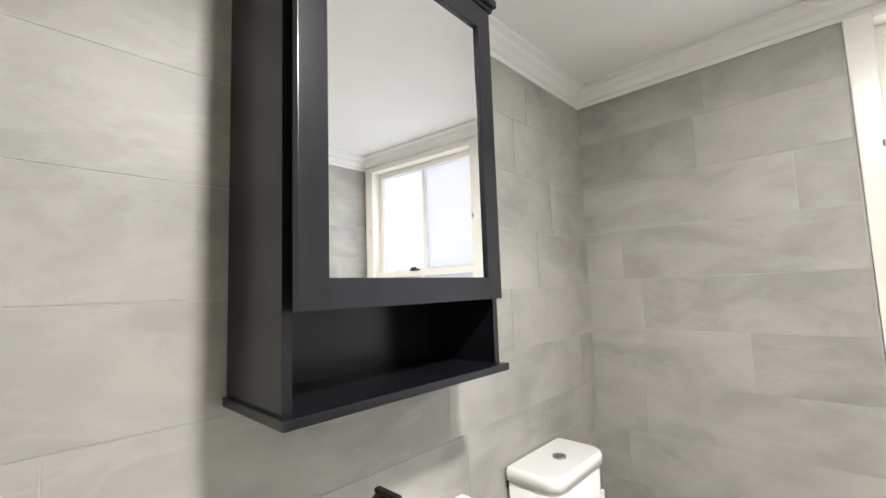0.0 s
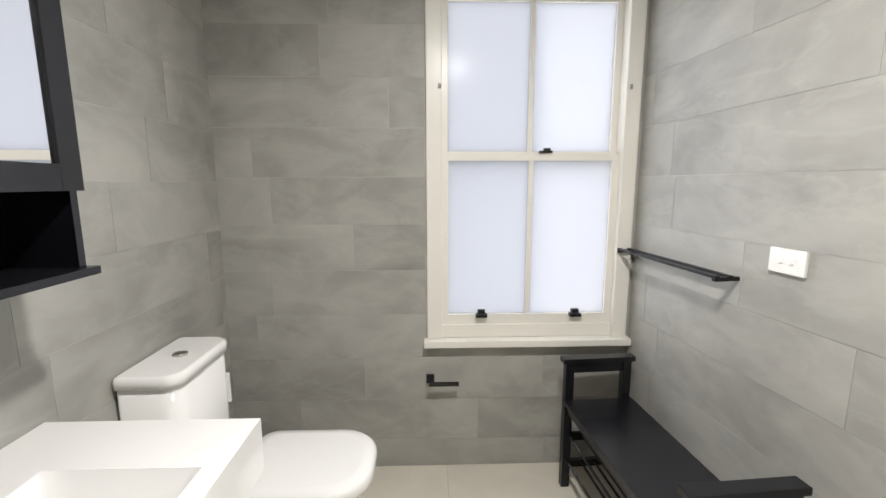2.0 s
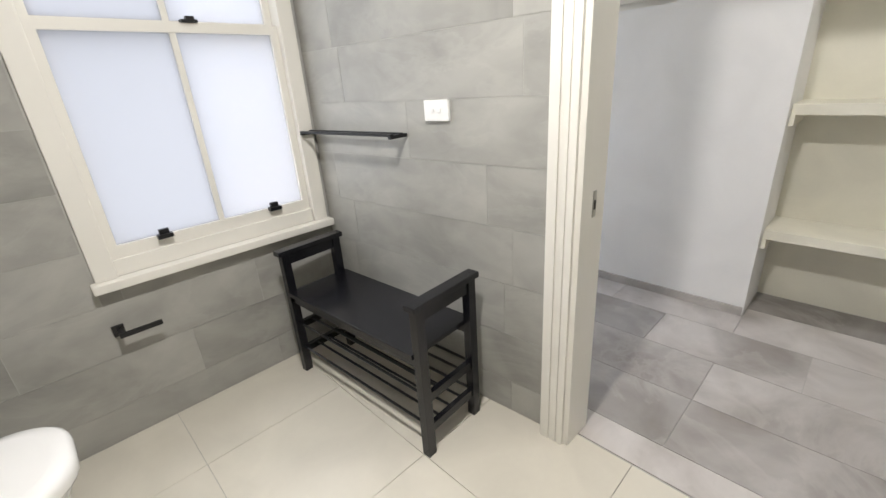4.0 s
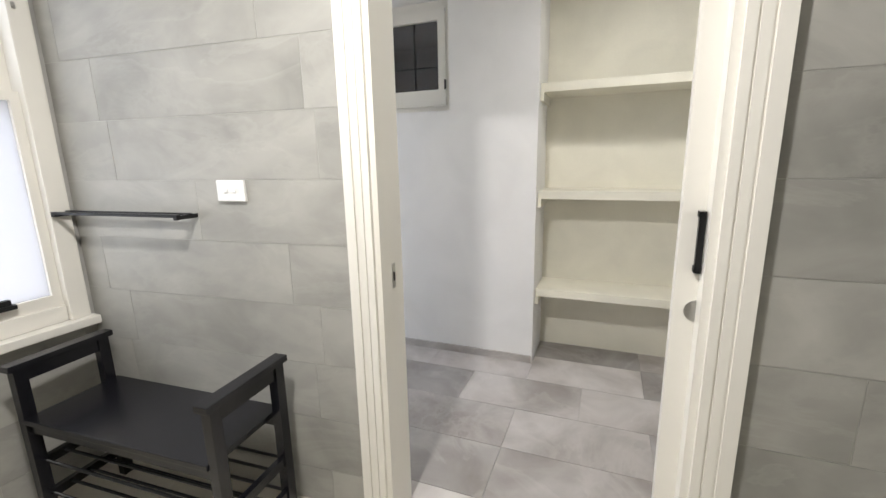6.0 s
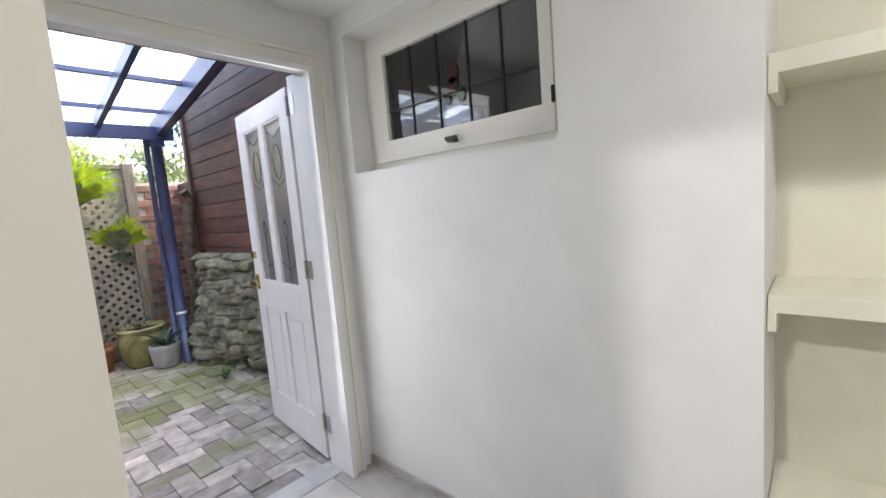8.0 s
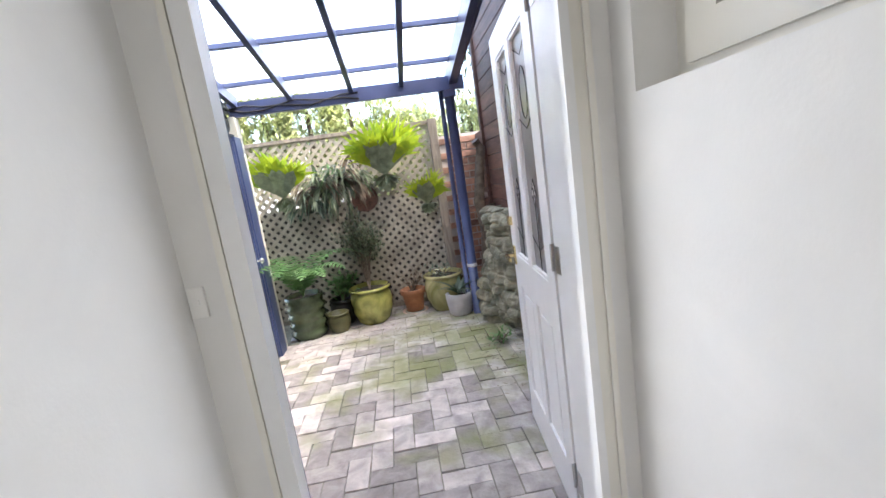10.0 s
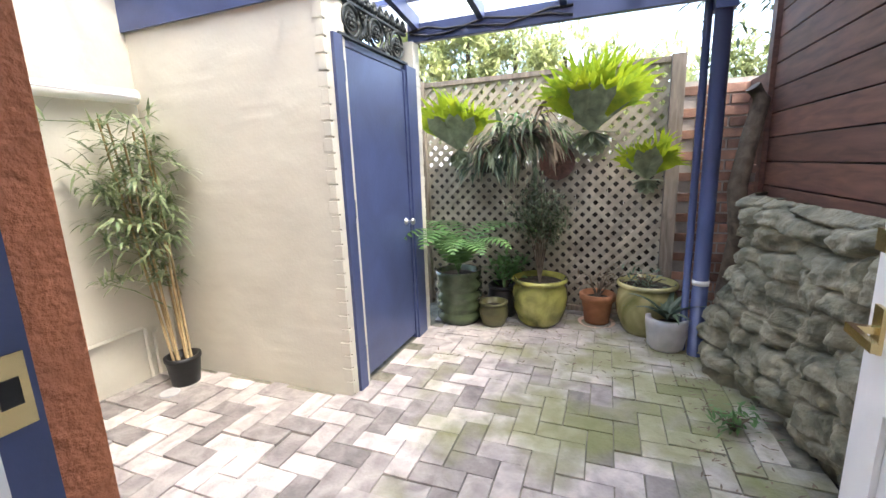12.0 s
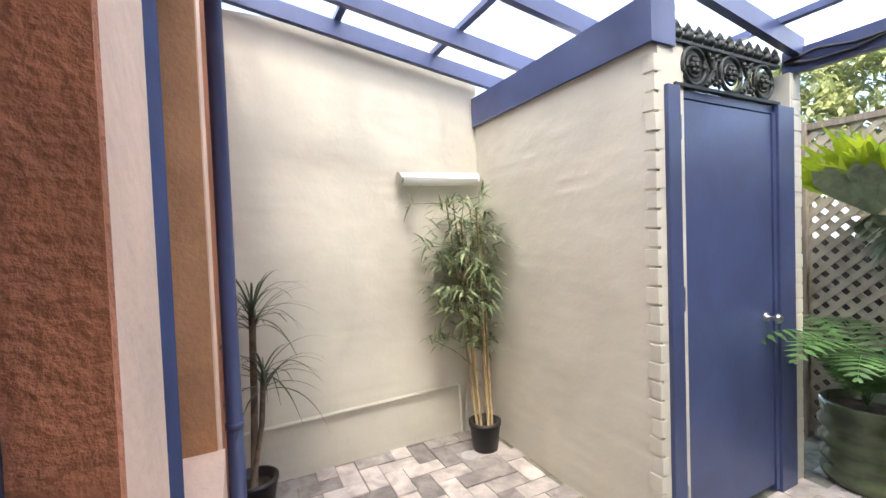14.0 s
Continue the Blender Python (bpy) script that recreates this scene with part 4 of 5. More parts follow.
lace = thing("iron_lace_panel", "aged cast-iron lace panel above the shed door", "iron lace")
part("rail", B(SX - 0.02, SX + 0.01, 4.07, 4.94, 2.105, 2.12), iron, lace)
part("rail", B(SX - 0.02, SX + 0.01, 4.07, 4.94, 2.30, 2.315), iron, lace)
for k in range(3):
    cy, cz = 4.215 + k * 0.29, 2.21
    ring = tube([(SX, cy + 0.085 * math.cos(a), cz + 0.085 * math.sin(a)) for a in [i * math.pi / 10 for i in range(21)]], 0.011, 6)
    tube([(SX, cy + 0.05 * math.cos(a), cz + 0.05 * math.sin(a)) for a in [i * math.pi / 8 for i in range(17)]], 0.007, 6, ring)
    part("ring", ring, iron, lace)
    fl = bmesh.new()
    for p in range(6):
        a = p * math.pi / 3
        bmesh.ops.create_icosphere(fl, subdivisions=1, radius=0.017, matrix=Matrix.Translation((SX + 0.006, cy + 0.026 * math.cos(a), cz + 0.026 * math.sin(a))))
    bmesh.ops.create_icosphere(fl, subdivisions=1, radius=0.015, matrix=Matrix.Translation((SX + 0.014, cy, cz)))
    part("rosette", fl, iron, lace)
    sc = bmesh.new()
    for sgn in (1, -1):
        tube([(SX, cy + 0.145 + sgn * (0.05 - 0.012 * i) * math.cos(i * 0.62), cz + sgn * (0.085 - 0.012 * i) * abs(math.cos(i * 0.4))) for i in range(7)], 0.009, 6, sc)
        tube([(SX, cy + 0.09, cz + sgn * 0.08), (SX, cy + 0.125, cz + sgn * 0.03), (SX, cy + 0.165, cz - sgn * 0.03), (SX, cy + 0.2, cz - sgn * 0.08)], 0.009, 6, sc)
        for q in range(4):
            bmesh.ops.create_icosphere(sc, subdivisions=1, radius=0.014, matrix=Matrix.Translation((SX + 0.004, cy + 0.105 + 0.027 * q, cz + sgn * (0.065 - 0.015 * (q % 2)))))
    if k < 2:
        part("scroll", sc, iron, lace)
    else:
        sc.free()
for k in range(11):
    y = 4.1 + k * 0.082
    cr = lathe([(0.008, 2.315), (0.026, 2.335), (0.026, 2.352), (0.01, 2.366), (0.018, 2.378), (0.012, 2.392), (0.002, 2.408)], 8, at=(SX - 0.005, y, 0))
    for s in (-1, 1):
        bmesh.ops.create_icosphere(cr, subdivisions=1, radius=0.01, matrix=Matrix.Translation((SX - 0.005, y + s * 0.022, 2.372)))
    part("finial", cr, iron, lace)


# ---- pergola ----
def zb(y):
    return 2.825 - 0.158 * (y - 2.284)


perg = thing("pergola", "navy blue timber pergola with corrugated translucent roof", "pergola")


def sloped(x0, x1, y0, y1, h, lift=0.0):
    bm = bmesh.new()
    v = [bm.verts.new((x, y, zb(y) + dz + lift)) for y in (y0, y1) for x in (x0, x1) for dz in (0, h)]
    for q in ((0, 1, 3, 2), (4, 6, 7, 5), (0, 4, 5, 1), (2, 3, 7, 6), (0, 2, 6, 4), (1, 5, 7, 3)):
        bm.faces.new([v[i] for i in q])
    bmesh.ops.recalc_face_normals(bm, faces=bm.faces)
    return bm


for x in (-0.70, -0.33, 0.22, 0.755, 1.265, 1.835, 2.315):
    part("rafter", sloped(x, x + 0.045, EXT + 0.015, 5.12, 0.1), blue_paint, perg)
part("edge_rafter", sloped(2.80, 2.86, EXT + 0.015, 5.3, 0.17, -0.03), blue_paint, perg)
part("edge_fascia", sloped(2.862, 2.885, EXT + 0.015, 5.3, 0.2, -0.03), blue_paint, perg)
for y in (2.3, 2.88, 3.55, 4.22, 4.88):
    part("batten", B(-0.70, 2.80, y, y + 0.045, zb(y) + 0.1, zb(y) + 0.135), blue_paint, perg)
part("beam", B(0.70, 2.95, 5.10, 5.15, 2.30, 2.43, bevel=0.004), blue_paint, perg)
part("gutter", B(0.70, 2.95, 5.15, 5.24, 2.36, 2.44, bevel=0.01), blue_paint, perg)
part("post", tube([(2.80, 5.175, -0.03), (2.80, 5.175, 2.33)], 0.05, 18), blue_paint, perg)
part("post_collar", boxes((2.74, 2.86, 5.11, 5.24, 2.24, 2.33)), blue_paint, perg)
part("post_downpipe", tube([(2.72, 5.20, 0.0), (2.72, 5.20, 2.36)], 0.024, 12), blue_paint, perg)
part("tie", lathe([(0.053, 0.50), (0.054, 0.535)], 18, at=(2.80, 5.175, 0)), plastic_white, perg, "white plastic tie round the post")
sheet = bmesh.new()
rows = []
N = 420
for i in range(N + 1):
    x = -0.74 + 3.66 * i / N
    w = 0.008 * math.sin(2 * math.pi * x / 0.076)
    rows.append([sheet.verts.new((x, y, zb(y) + 0.148 + w)) for y in (EXT + 0.0, 5.32)])
for a, b in zip(rows, rows[1:]):
    sheet.faces.new((a[0], b[0], b[1], a[1])).smooth = True
part("roof_sheet", sheet, roof_sheet, perg, "translucent corrugated roof sheet")
cab = thing("cable", "dark electrical cables slung along the beam", "cable")
for dz in (0.0, 0.03):
    part("strand", tube([(0.72 + 0.15 * i, 5.085, 2.37 - dz + 0.02 * math.sin(i * 1.9 + dz * 60)) for i in range(9)], 0.009, 6), black_plastic, cab)

# ---- lattice screen, brick pier, fences ----
LY, LX0, LX1, LZ0, LZ1 = 5.80, 0.5, 2.62, 0.06, 2.10
lat = thing("lattice_screen", "weathered diagonal timber lattice screen", "lattice")
for sgn, yy in ((1, LY), (-1, LY + 0.01)):
    span = LZ1 - LZ0
    width = LX1 - LX0
    k = -span
    while k < width:
        u0, u1 = max(0, k), min(width, k + span)
        if u1 - u0 > 0.05:
            p, q = (u0, u0 - k), (u1, u1 - k)
            if sgn < 0:
                p, q = (width - p[0], p[1]), (width - q[0], q[1])
            L = math.hypot(q[0] - p[0], q[1] - p[1])
            ang = math.atan2(q[1] - p[1], q[0] - p[0])
            o = part("slat", B(-L / 2, L / 2, -0.004, 0.004, -0.019, 0.019), lattice_wood, lat)
            o.matrix_world = Matrix.Translation((LX0 + (p[0] + q[0]) / 2, yy, LZ0 + (p[1] + q[1]) / 2)) @ Matrix.Rotation(-ang, 4, "Y")
        k += 0.105
part("top_rail", B(LX0, LX1, LY - 0.02, LY + 0.03, LZ1 - 0.01, LZ1 + 0.03), post_wood, lat)
part("bottom_rail", B(LX0, LX1, LY - 0.02, LY + 0.03, 0.02, 0.07), post_wood, lat)
part("post", B(2.60, 2.70, LY - 0.05, LY + 0.05, -0.05, 2.14, bevel=0.005), post_wood, lat)
part("post", B(0.45, 0.53, LY - 0.04, LY + 0.05, -0.05, 2.14, bevel=0.005), post_wood, lat)
# added palings: stand in for the dark behind the lower lattice gaps
rear = thing("lattice_dark_backing", "dark palings added behind the lattice to darken its lower gaps", "fence")
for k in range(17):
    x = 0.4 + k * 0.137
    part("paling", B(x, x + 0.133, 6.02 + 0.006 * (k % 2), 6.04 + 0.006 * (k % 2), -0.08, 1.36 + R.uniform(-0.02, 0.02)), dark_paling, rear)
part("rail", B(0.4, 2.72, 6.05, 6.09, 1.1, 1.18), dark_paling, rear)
pier = solid("brick_pier", B(2.70, 3.6, 5.93, 6.1, -0.05, 1.95), mortar, "old red brick wall with mixed bricks", "wall")
shared = finish("brick", B(-0.11, 0.11, -0.012, 0.012, -0.034, 0.034, bevel=0.004), brick_red)
for j in range(23):
    for i in range(3):
        o = new("brick", shared)
        o.parent = pier
        o.location = (2.82 + i * 0.235 + (0.1 if j % 2 else 0), 5.925 + R.uniform(-0.004, 0.004), 0.03 + j * 0.084)

fence = thing("board_fence", "tall red-brown horizontal board fence", "fence")
for j in range(14):
    z = 1.022 + j * 0.152
    part("board", B(3.15, 3.175, EXT + 0.02, 5.36, z, z + 0.144, bevel=0.004), fence_wood, fence)
part("post", B(3.12, 3.2, 5.36, 5.44, 0, 3.2), fence_wood, fence)
# black sheet added behind the boards so no light slits show between them
part("backing", B(3.182, 3.2, EXT + 0.02, 5.36, 1.08, 3.2), black_plastic, fence)
gate = thing("side_gate", "lower red-brown board gate with a latch", "gate")
for j in range(15):
    z = 0.05 + j * 0.125
    part("board", B(3.16, 3.185, 5.45, 5.92, z, z + 0.119, bevel=0.003), fence_wood, gate)
part("latch", boxes((3.10, 3.16, 5.50, 5.54, 1.18, 1.24), (3.09, 3.11, 5.46, 5.56, 1.2, 1.22)), steel, gate, "steel gate latch")
wood = thing("driftwood", "gnarled upright driftwood log leaning at the fence", "driftwood")
part("log", tube([(3.02, 5.36, 0.0), (3.0, 5.37, 0.4), (3.04, 5.36, 0.8), (3.0, 5.35, 1.15), (3.05, 5.36, 1.5), (3.09, 5.36, 1.72), (3.03, 5.34, 1.8)], 0.075, 10, None, 0.6), bark, wood)

rocks = thing("rock_retaining_wall", "mossy layered sandstone rock face", "rock wall")
part("core", B(3.16, 3.3, EXT + 0.02, 5.3, -0.05, 1.08), rock, rocks)


def rock_face(y0, y1, top):
    """Layered outcrop: wavering beds with rounded lips and deep, undercut joints."""
    bm = bmesh.new()
    ny, nz, grid = int((y1 - y0) / 0.0125), int(top / 0.009), []
    for i in range(ny + 1):
        y, col = y0 + (y1 - y0) * i / ny, []
        far = min(1, max(0, (y - 4.25) / 0.6))
        far = far * far * (3 - 2 * far)
        end = max(0, (y - 5.0) / (y1 - 5.0)) ** 2
        for j in range(nz + 1):
            z = top * j / nz
            bed = z / 0.115 + 1.1 * noise.noise((y * 1.3, z * 1.6, 3)) + 0.45 * noise.noise((y * 4.5, z * 5, 8)) + 0.25 * y
            k, u = int(bed // 1), bed % 1
            reach = 0.5 + 0.5 * noise.noise((k * 3.7, y * 2.4 + k, 1)) + 0.35 * noise.noise((k * 5.1, y * 7, 2))
            lip = min(1, u / 0.16) ** 0.7 * (1 - 0.35 * max(0, (u - 0.55) / 0.45) ** 2)
            crack = 0.06 * max(0, 1 - abs(noise.noise((y * 3.1 + k * 0.7, z * 1.2, 6))) / 0.07)
            body = 0.06 + far * 0.2 * (1 - 0.75 * z / top) + 0.08 * noise.noise((y * 1.9, z * 2.2, 11)) + 0.03 * far
            under = 0.1 * max(0, 1 - z / 0.2) * (1 - 0.6 * far)
            fine = 0.02 * noise.noise((y * 17, z * 26, 5)) + 0.009 * noise.noise((y * 45, z * 60, 7))
            x = 3.165 - body + under - 0.15 * max(0, reach) * lip + crack - fine + 0.3 * end
            if z > top - 0.06:
                x += 1.2 * (z - top + 0.06)
            col.append(bm.verts.new((x, y, z - 0.06)))
        grid.append(col)
    for p, q in zip(grid, grid[1:]):
        for j in range(nz):
            bm.faces.new((p[j], p[j + 1], q[j + 1], q[j])).smooth = True
    return bm


part("rock_face", rock_face(EXT + 0.3, 5.36, 1.19), rock, rocks)


# ---- pots and plants ----
def pot(name, label, x, y, prof, mat, group=""):
    """prof: outer profile from base to rim; hollow with soil."""
    ob = thing(name, label, "pot", (x, y, -0.02), group)
    r, h = prof[-1]
    full = prof + [(r - 0.02, h), (r - 0.025, h - 0.05)]
    part("body", lathe(full, 40), mat, ob)
    part("soil", lathe([(r - 0.027, h - 0.06), (r - 0.027, h - 0.048)], 24), soil, ob)
    return ob


def belly(r, h):
    return [(r * 0.62, 0), (r * 0.8, h * 0.12), (r * 0.97, h * 0.4), (r, h * 0.62), (r * 0.95, h * 0.8), (r * 0.88, h * 0.88), (r * 0.9, h * 0.905), (r * 0.99, h * 0.93), (r * 1.0, h * 0.97), (r * 0.96, h)]


pot("glazed_pot", "large yellow-green glazed pot with mossy base", 1.66, 5.50, belly(0.24, 0.42), moss_glaze)
pot("glazed_pot", "large cream and green glazed pot by the post", 2.50, 5.52, belly(0.23, 0.43), cream_glaze)
pot("small_pot", "small olive glazed pot on the pavers", 1.29, 5.34, belly(0.125, 0.22), olive_glaze)
pot("terracotta_pot", "terracotta pot with rim on a saucer", 2.13, 5.62, [(0.1, 0.02), (0.125, 0.2), (0.128, 0.215), (0.145, 0.22), (0.148, 0.27), (0.14, 0.275)], terracotta)
sc = thing("saucer", "pale terracotta saucer under the pot", "saucer", (2.13, 5.62, -0.025))
part("dish", lathe([(0.13, 0), (0.155, 0.02), (0.15, 0.022), (0.12, 0.01)], 32), peach_render, sc)
pot("grey_pot", "grey concrete pot with spiky plant beside the post", 2.62, 5.24, [(0.1, 0), (0.125, 0.03), (0.145, 0.2), (0.145, 0.24), (0.135, 0.245)], grey_pot)
ribs = [(0.17, 0)]
for k in range(4):
    z = 0.02 + k * 0.095
    ribs += [(0.175 + 0.004 * k, z), (0.2 + 0.004 * k, z + 0.03), (0.2 + 0.004 * k, z + 0.055), (0.18 + 0.004 * k, z + 0.08)]
pot("ribbed_pot", "dark green ribbed glazed pot holding the fern", 0.96, 5.38, ribs + [(0.2, 0.42), (0.205, 0.47), (0.195, 0.475)], dark_glaze)
pot("dark_pot", "dark brown pot behind the small pot", 1.32, 5.62, belly(0.15, 0.3), black_plastic)


def fern(x, y, z):
    ob = thing("fern_plant", "green arching fern with long fronds", "fern", (x, y, z))
    for k in range(11):
        a = k * 2.4 + R.uniform(-0.2, 0.2)
        d = Vector((math.cos(a), math.sin(a) - 0.25, 0))
        L = R.uniform(0.7, 1.0)
        bm = bmesh.new()
        p, v = Vector((0, 0, 0)), (d.normalized() * 0.42 + Vector((0, 0, 1.3))).normalized()
        n = 20
        pts = []
        for i in range(n + 1):
            pts.append(p.copy())
            if i > 2:
                side = v.cross(Vector((0, 0, 1))).normalized()
                ll = 0.2 * math.sin(math.pi * (0.12 + 0.86 * i / n)) ** 0.8
                for s in (1, -1):
                    blade(bm, p, side * s + v * 0.35, ll, 0.03, 0.35, 3, side=v)
            p = p + v * (L / n)
            v = (v + Vector((0, 0, -2.5 / n))).normalized()
        tube(pts, 0.004, 5, bm, 0.4)
        part("frond", bm, fern_leaf, ob)


fern(0.96, 5.38, 0.42)


def shrub(name, label, x, y, z, h, spread, leaves, mat, size, seed):
    r = random.Random(seed)
    ob = thing(name, label, "shrub", (x, y, z))
    stems, lv = bmesh.new(), bmesh.new()
    for k in range(12):
        a, rad = r.uniform(0, 6.28), spread * r.uniform(0.3, 1)
        tip = Vector((rad * math.cos(a), rad * math.sin(a) * 0.7, h * r.uniform(0.55, 1)))
        mid = Vector((tip.x * 0.3, tip.y * 0.3, tip.z * 0.5))
        pts = [Vector((0, 0, -0.02)), mid * 0.5, mid, (mid + tip) / 2 + Vector((r.uniform(-.03, .03), r.uniform(-.03, .03), 0.02)), tip]
        tube(pts, 0.008, 6, stems, 0.3)
        for q in range(leaves // 12):
            t = r.uniform(0.35, 1)
            base = pts[2].lerp(tip, t) + Vector((r.gauss(0, 0.05), r.gauss(0, 0.05), r.gauss(0, 0.05)))
            blade(lv, base, (r.gauss(0, 1), r.gauss(0, 1), r.gauss(0.2, 0.6)), size * r.uniform(0.7, 1.3), size * 0.42, 0.4, 2)
    part("stem", stems, bark, ob)
    part("foliage", lv, mat, ob)


shrub("potted_shrub", "dark small-leaved shrub in the large glazed pot", 1.66, 5.50, 0.36, 0.85, 0.36, 1700, dark_leaf, 0.05, 3)
shrub("potted_plant", "leafy dark green plant in the brown pot", 1.32, 5.62, 0.22, 0.32, 0.2, 240, fern_leaf, 0.09, 4)
shrub("dry_plant", "thin straggly plant in the terracotta pot", 2.13, 5.62, 0.2, 0.28, 0.24, 60, dead_leaf, 0.05, 5)
shrub("weed", "small green weed growing between pavers", 2.82, 4.25, -0.02, 0.1, 0.1, 90, fern_leaf, 0.05, 6)
shrub("low_plant", "sparse dry growth in the cream pot", 2.50, 5.52, 0.36, 0.12, 0.16, 90, grey_leaf, 0.06, 8)


def spiky(name, label, x, y, z, n, length, width, mat, droop, up):
    ob = thing(name, label, "plant", (x, y, z))
    for k in range(n):
        a = k * 2.4
        bm = bmesh.new()
        blade(bm, (0, 0, 0), (math.cos(a), math.sin(a), up * R.uniform(0.5, 1.6)), length * R.uniform(0.7, 1.15), width, droop, 7, fold=0.5, belly=0.4)
        part("leaf", bm, mat, ob)


spiky("rosette_plant", "blue-grey strappy rosette plant in grey pot", 2.62, 5.24, 0.2, 18, 0.32, 0.05, grey_leaf, 1.1, 1.3)


def dracaena(x, y):
    p = pot("nursery_pot", "black plastic nursery pot by the downpipe", x, y, [(0.09, 0), (0.12, 0.2), (0.125, 0.2), (0.125, 0.22)], black_plastic)
    ob = thing("dracaena", "thin-leaved dracaena with bare stem", "plant", (x, y, 0.15))
    part("stem", tube([(0, 0, 0), (0.01, 0.02, 0.5), (0, 0.03, 0.95)], 0.018, 8), bark, ob)
    part("stem", tube([(0.01, -0.01, 0), (0.04, 0.05, 0.35), (0.03, 0.07, 0.62)], 0.014, 8), bark, ob)
    for cx, cy, z, n in ((0, 0.03, 0.95, 34), (0.03, 0.07, 0.62, 28)):
        for k in range(n):
            a = k * 2.4
            bm = bmesh.new()
            blade(bm, (cx, cy, z - 0.12 * (k / n)), (math.cos(a), math.sin(a), R.uniform(0.2, 2.2)), R.uniform(0.32, 0.52), 0.013, R.uniform(1.2, 2.6), 8, fold=0.4, belly=0.2)
            part("leaf", bm, dark_leaf, ob)


dracaena(-0.47, 2.30)


def bamboo(x, y):
    pot("black_pot", "black plastic pot holding the bamboo", x, y, [(0.085, 0), (0.105, 0.17), (0.112, 0.175), (0.112, 0.2)], black_plastic)
    ob = thing("bamboo_plant", "tall artificial bamboo with variegated leaves", "plant", (x, y, 0.12))
    r = random.Random(11)
    for k in range(6):
        a = k * 1.05
        bx, by = 0.05 * math.cos(a), 0.05 * math.sin(a)
        H = r.uniform(1.35, 1.74)
        tx, ty = bx * 2.1 + r.uniform(-0.05, 0.03) - 0.06, by * 1.8 + r.uniform(-0.05, 0.02) - 0.05
        pts = [Vector((bx + (tx - bx) * s, by + (ty - by) * s, H * s)) for s in (0, 0.25, 0.5, 0.75, 1)]
        part("cane", tube(pts, 0.0095, 8, None, 0.6), bamboo_cane, ob)
        for c in range(24):
            s = r.uniform(0.26, 1.0) ** 0.75
            base = Vector((bx + (tx - bx) * s, by + (ty - by) * s, H * s))
            aa = r.uniform(0, 6.28)
            out = Vector((math.cos(aa), math.sin(aa), r.uniform(-0.1, 0.6)))
            reach = r.uniform(0.02, 0.16) if c % 4 else r.uniform(0.16, 0.3) * (1.0 if s > 0.35 else 0.6)
            tip = base + out * reach
            tip.x = max(tip.x, -0.2)
            tip.y = min(tip.y, 0.1)
            bm = tube([base, tip], 0.0025, 4)
            for q in range(7):
                blade(bm, tip + Vector((r.gauss(0, 0.012), r.gauss(0, 0.012), r.gauss(0, 0.015))), (out.x + r.gauss(0, 0.8), out.y + r.gauss(0, 0.8), r.gauss(0.15, 0.55)), r.uniform(0.09, 0.16), 0.021, 0.9, 3)
            part("leaf_spray", bm, bamboo_leaf, ob)
    for dx, dy, z, rise in ((0.26, -0.16, 1.12, 0.12), (-0.06, -0.34, 0.62, 0.1), (-0.02, -0.27, 1.1, 0.14)):
        bm = tube([(0, -0.02, z - 0.22), (dx * 0.6, dy * 0.6, z - 0.05), (dx, dy, z + rise * 0.3)], 0.004, 5)
        for q in range(34):
            t = r.uniform(0.55, 1.1)
            blade(bm, (dx * t + r.gauss(0, 0.02), dy * t + r.gauss(0, 0.02), z + 0.04 * t + r.gauss(0, 0.02)), (dx * 2 + r.gauss(0, 0.6), dy * 2 + r.gauss(0, 0.6), r.gauss(0.4, 0.5)), r.uniform(0.08, 0.13), 0.018, 0.8, 3)
        part("leaf_spray", bm, bamboo_leaf, ob)


bamboo(-0.47, 3.76)


def staghorn(x, z, size, n, label, seed):
    r = random.Random(seed)
    ob = thing("staghorn_fern", label, "fern", (x, LY - 0.03, z))
    shield = bmesh.new()
    for k in range(9):
        a = radians(180 + 180 * k / 8)
        blade(shield, (0, -0.03, 0), (math.cos(a), -0.28, math.sin(a) * 0.8), size * 0.3, size * 0.3, 0.2, 5, belly=0.55)
    part("shield_frond", shield, stag_grey, ob, "papery grey-green shield frond")
    basal = bmesh.new()
    for k in range(n):
        a = radians(50 + 80 * (k + r.uniform(-0.3, 0.3)) / (n - 1))
        d = Vector((math.cos(a), -r.uniform(0.15, 0.75), math.sin(a)))
        L = size * r.uniform(0.75, 1.05)
        side = Vector((math.sin(a), 0.2, -math.cos(a)))
        blade(basal, (0, -0.02, 0), d, L * 0.7, size * 0.2, 0.1, 5, side=side, belly=0.8)
    part("base_frond", basal, stag_grey, ob)
    for k in range(n):
        a = radians(42 + 96 * (k + r.uniform(-0.3, 0.3)) / (n - 1))
        d = Vector((math.cos(a), -r.uniform(0.2, 0.8), math.sin(a))).normalized()
        side = Vector((math.sin(a), 0.2, -math.cos(a)))
        L = size * r.uniform(0.8, 1.1)
        bm = bmesh.new()
        blade(bm, d * L * 0.25, d, L * 0.6, size * 0.17, 0.25, 5, side=side, belly=0.7)
        for j in range(5):
            e = d + side * (j - 2) * 0.22 + Vector((0, -0.1, 0.05))
            blade(bm, d * L * r.uniform(0.45, 0.66) + side * (j - 2) * size * 0.02, e, L * r.uniform(0.28, 0.48), size * 0.055, 0.7, 4, side=side, belly=0.5)
        part("antler_frond", bm, stag_leaf, ob, "bright yellow-green antler frond")
    return ob


staghorn(2.04, 1.6, 0.70, 20, "large bright staghorn fern hung on the lattice", 1)
staghorn(0.88, 1.5, 0.6, 16, "bright staghorn fern hung on the lattice by the shed", 2)
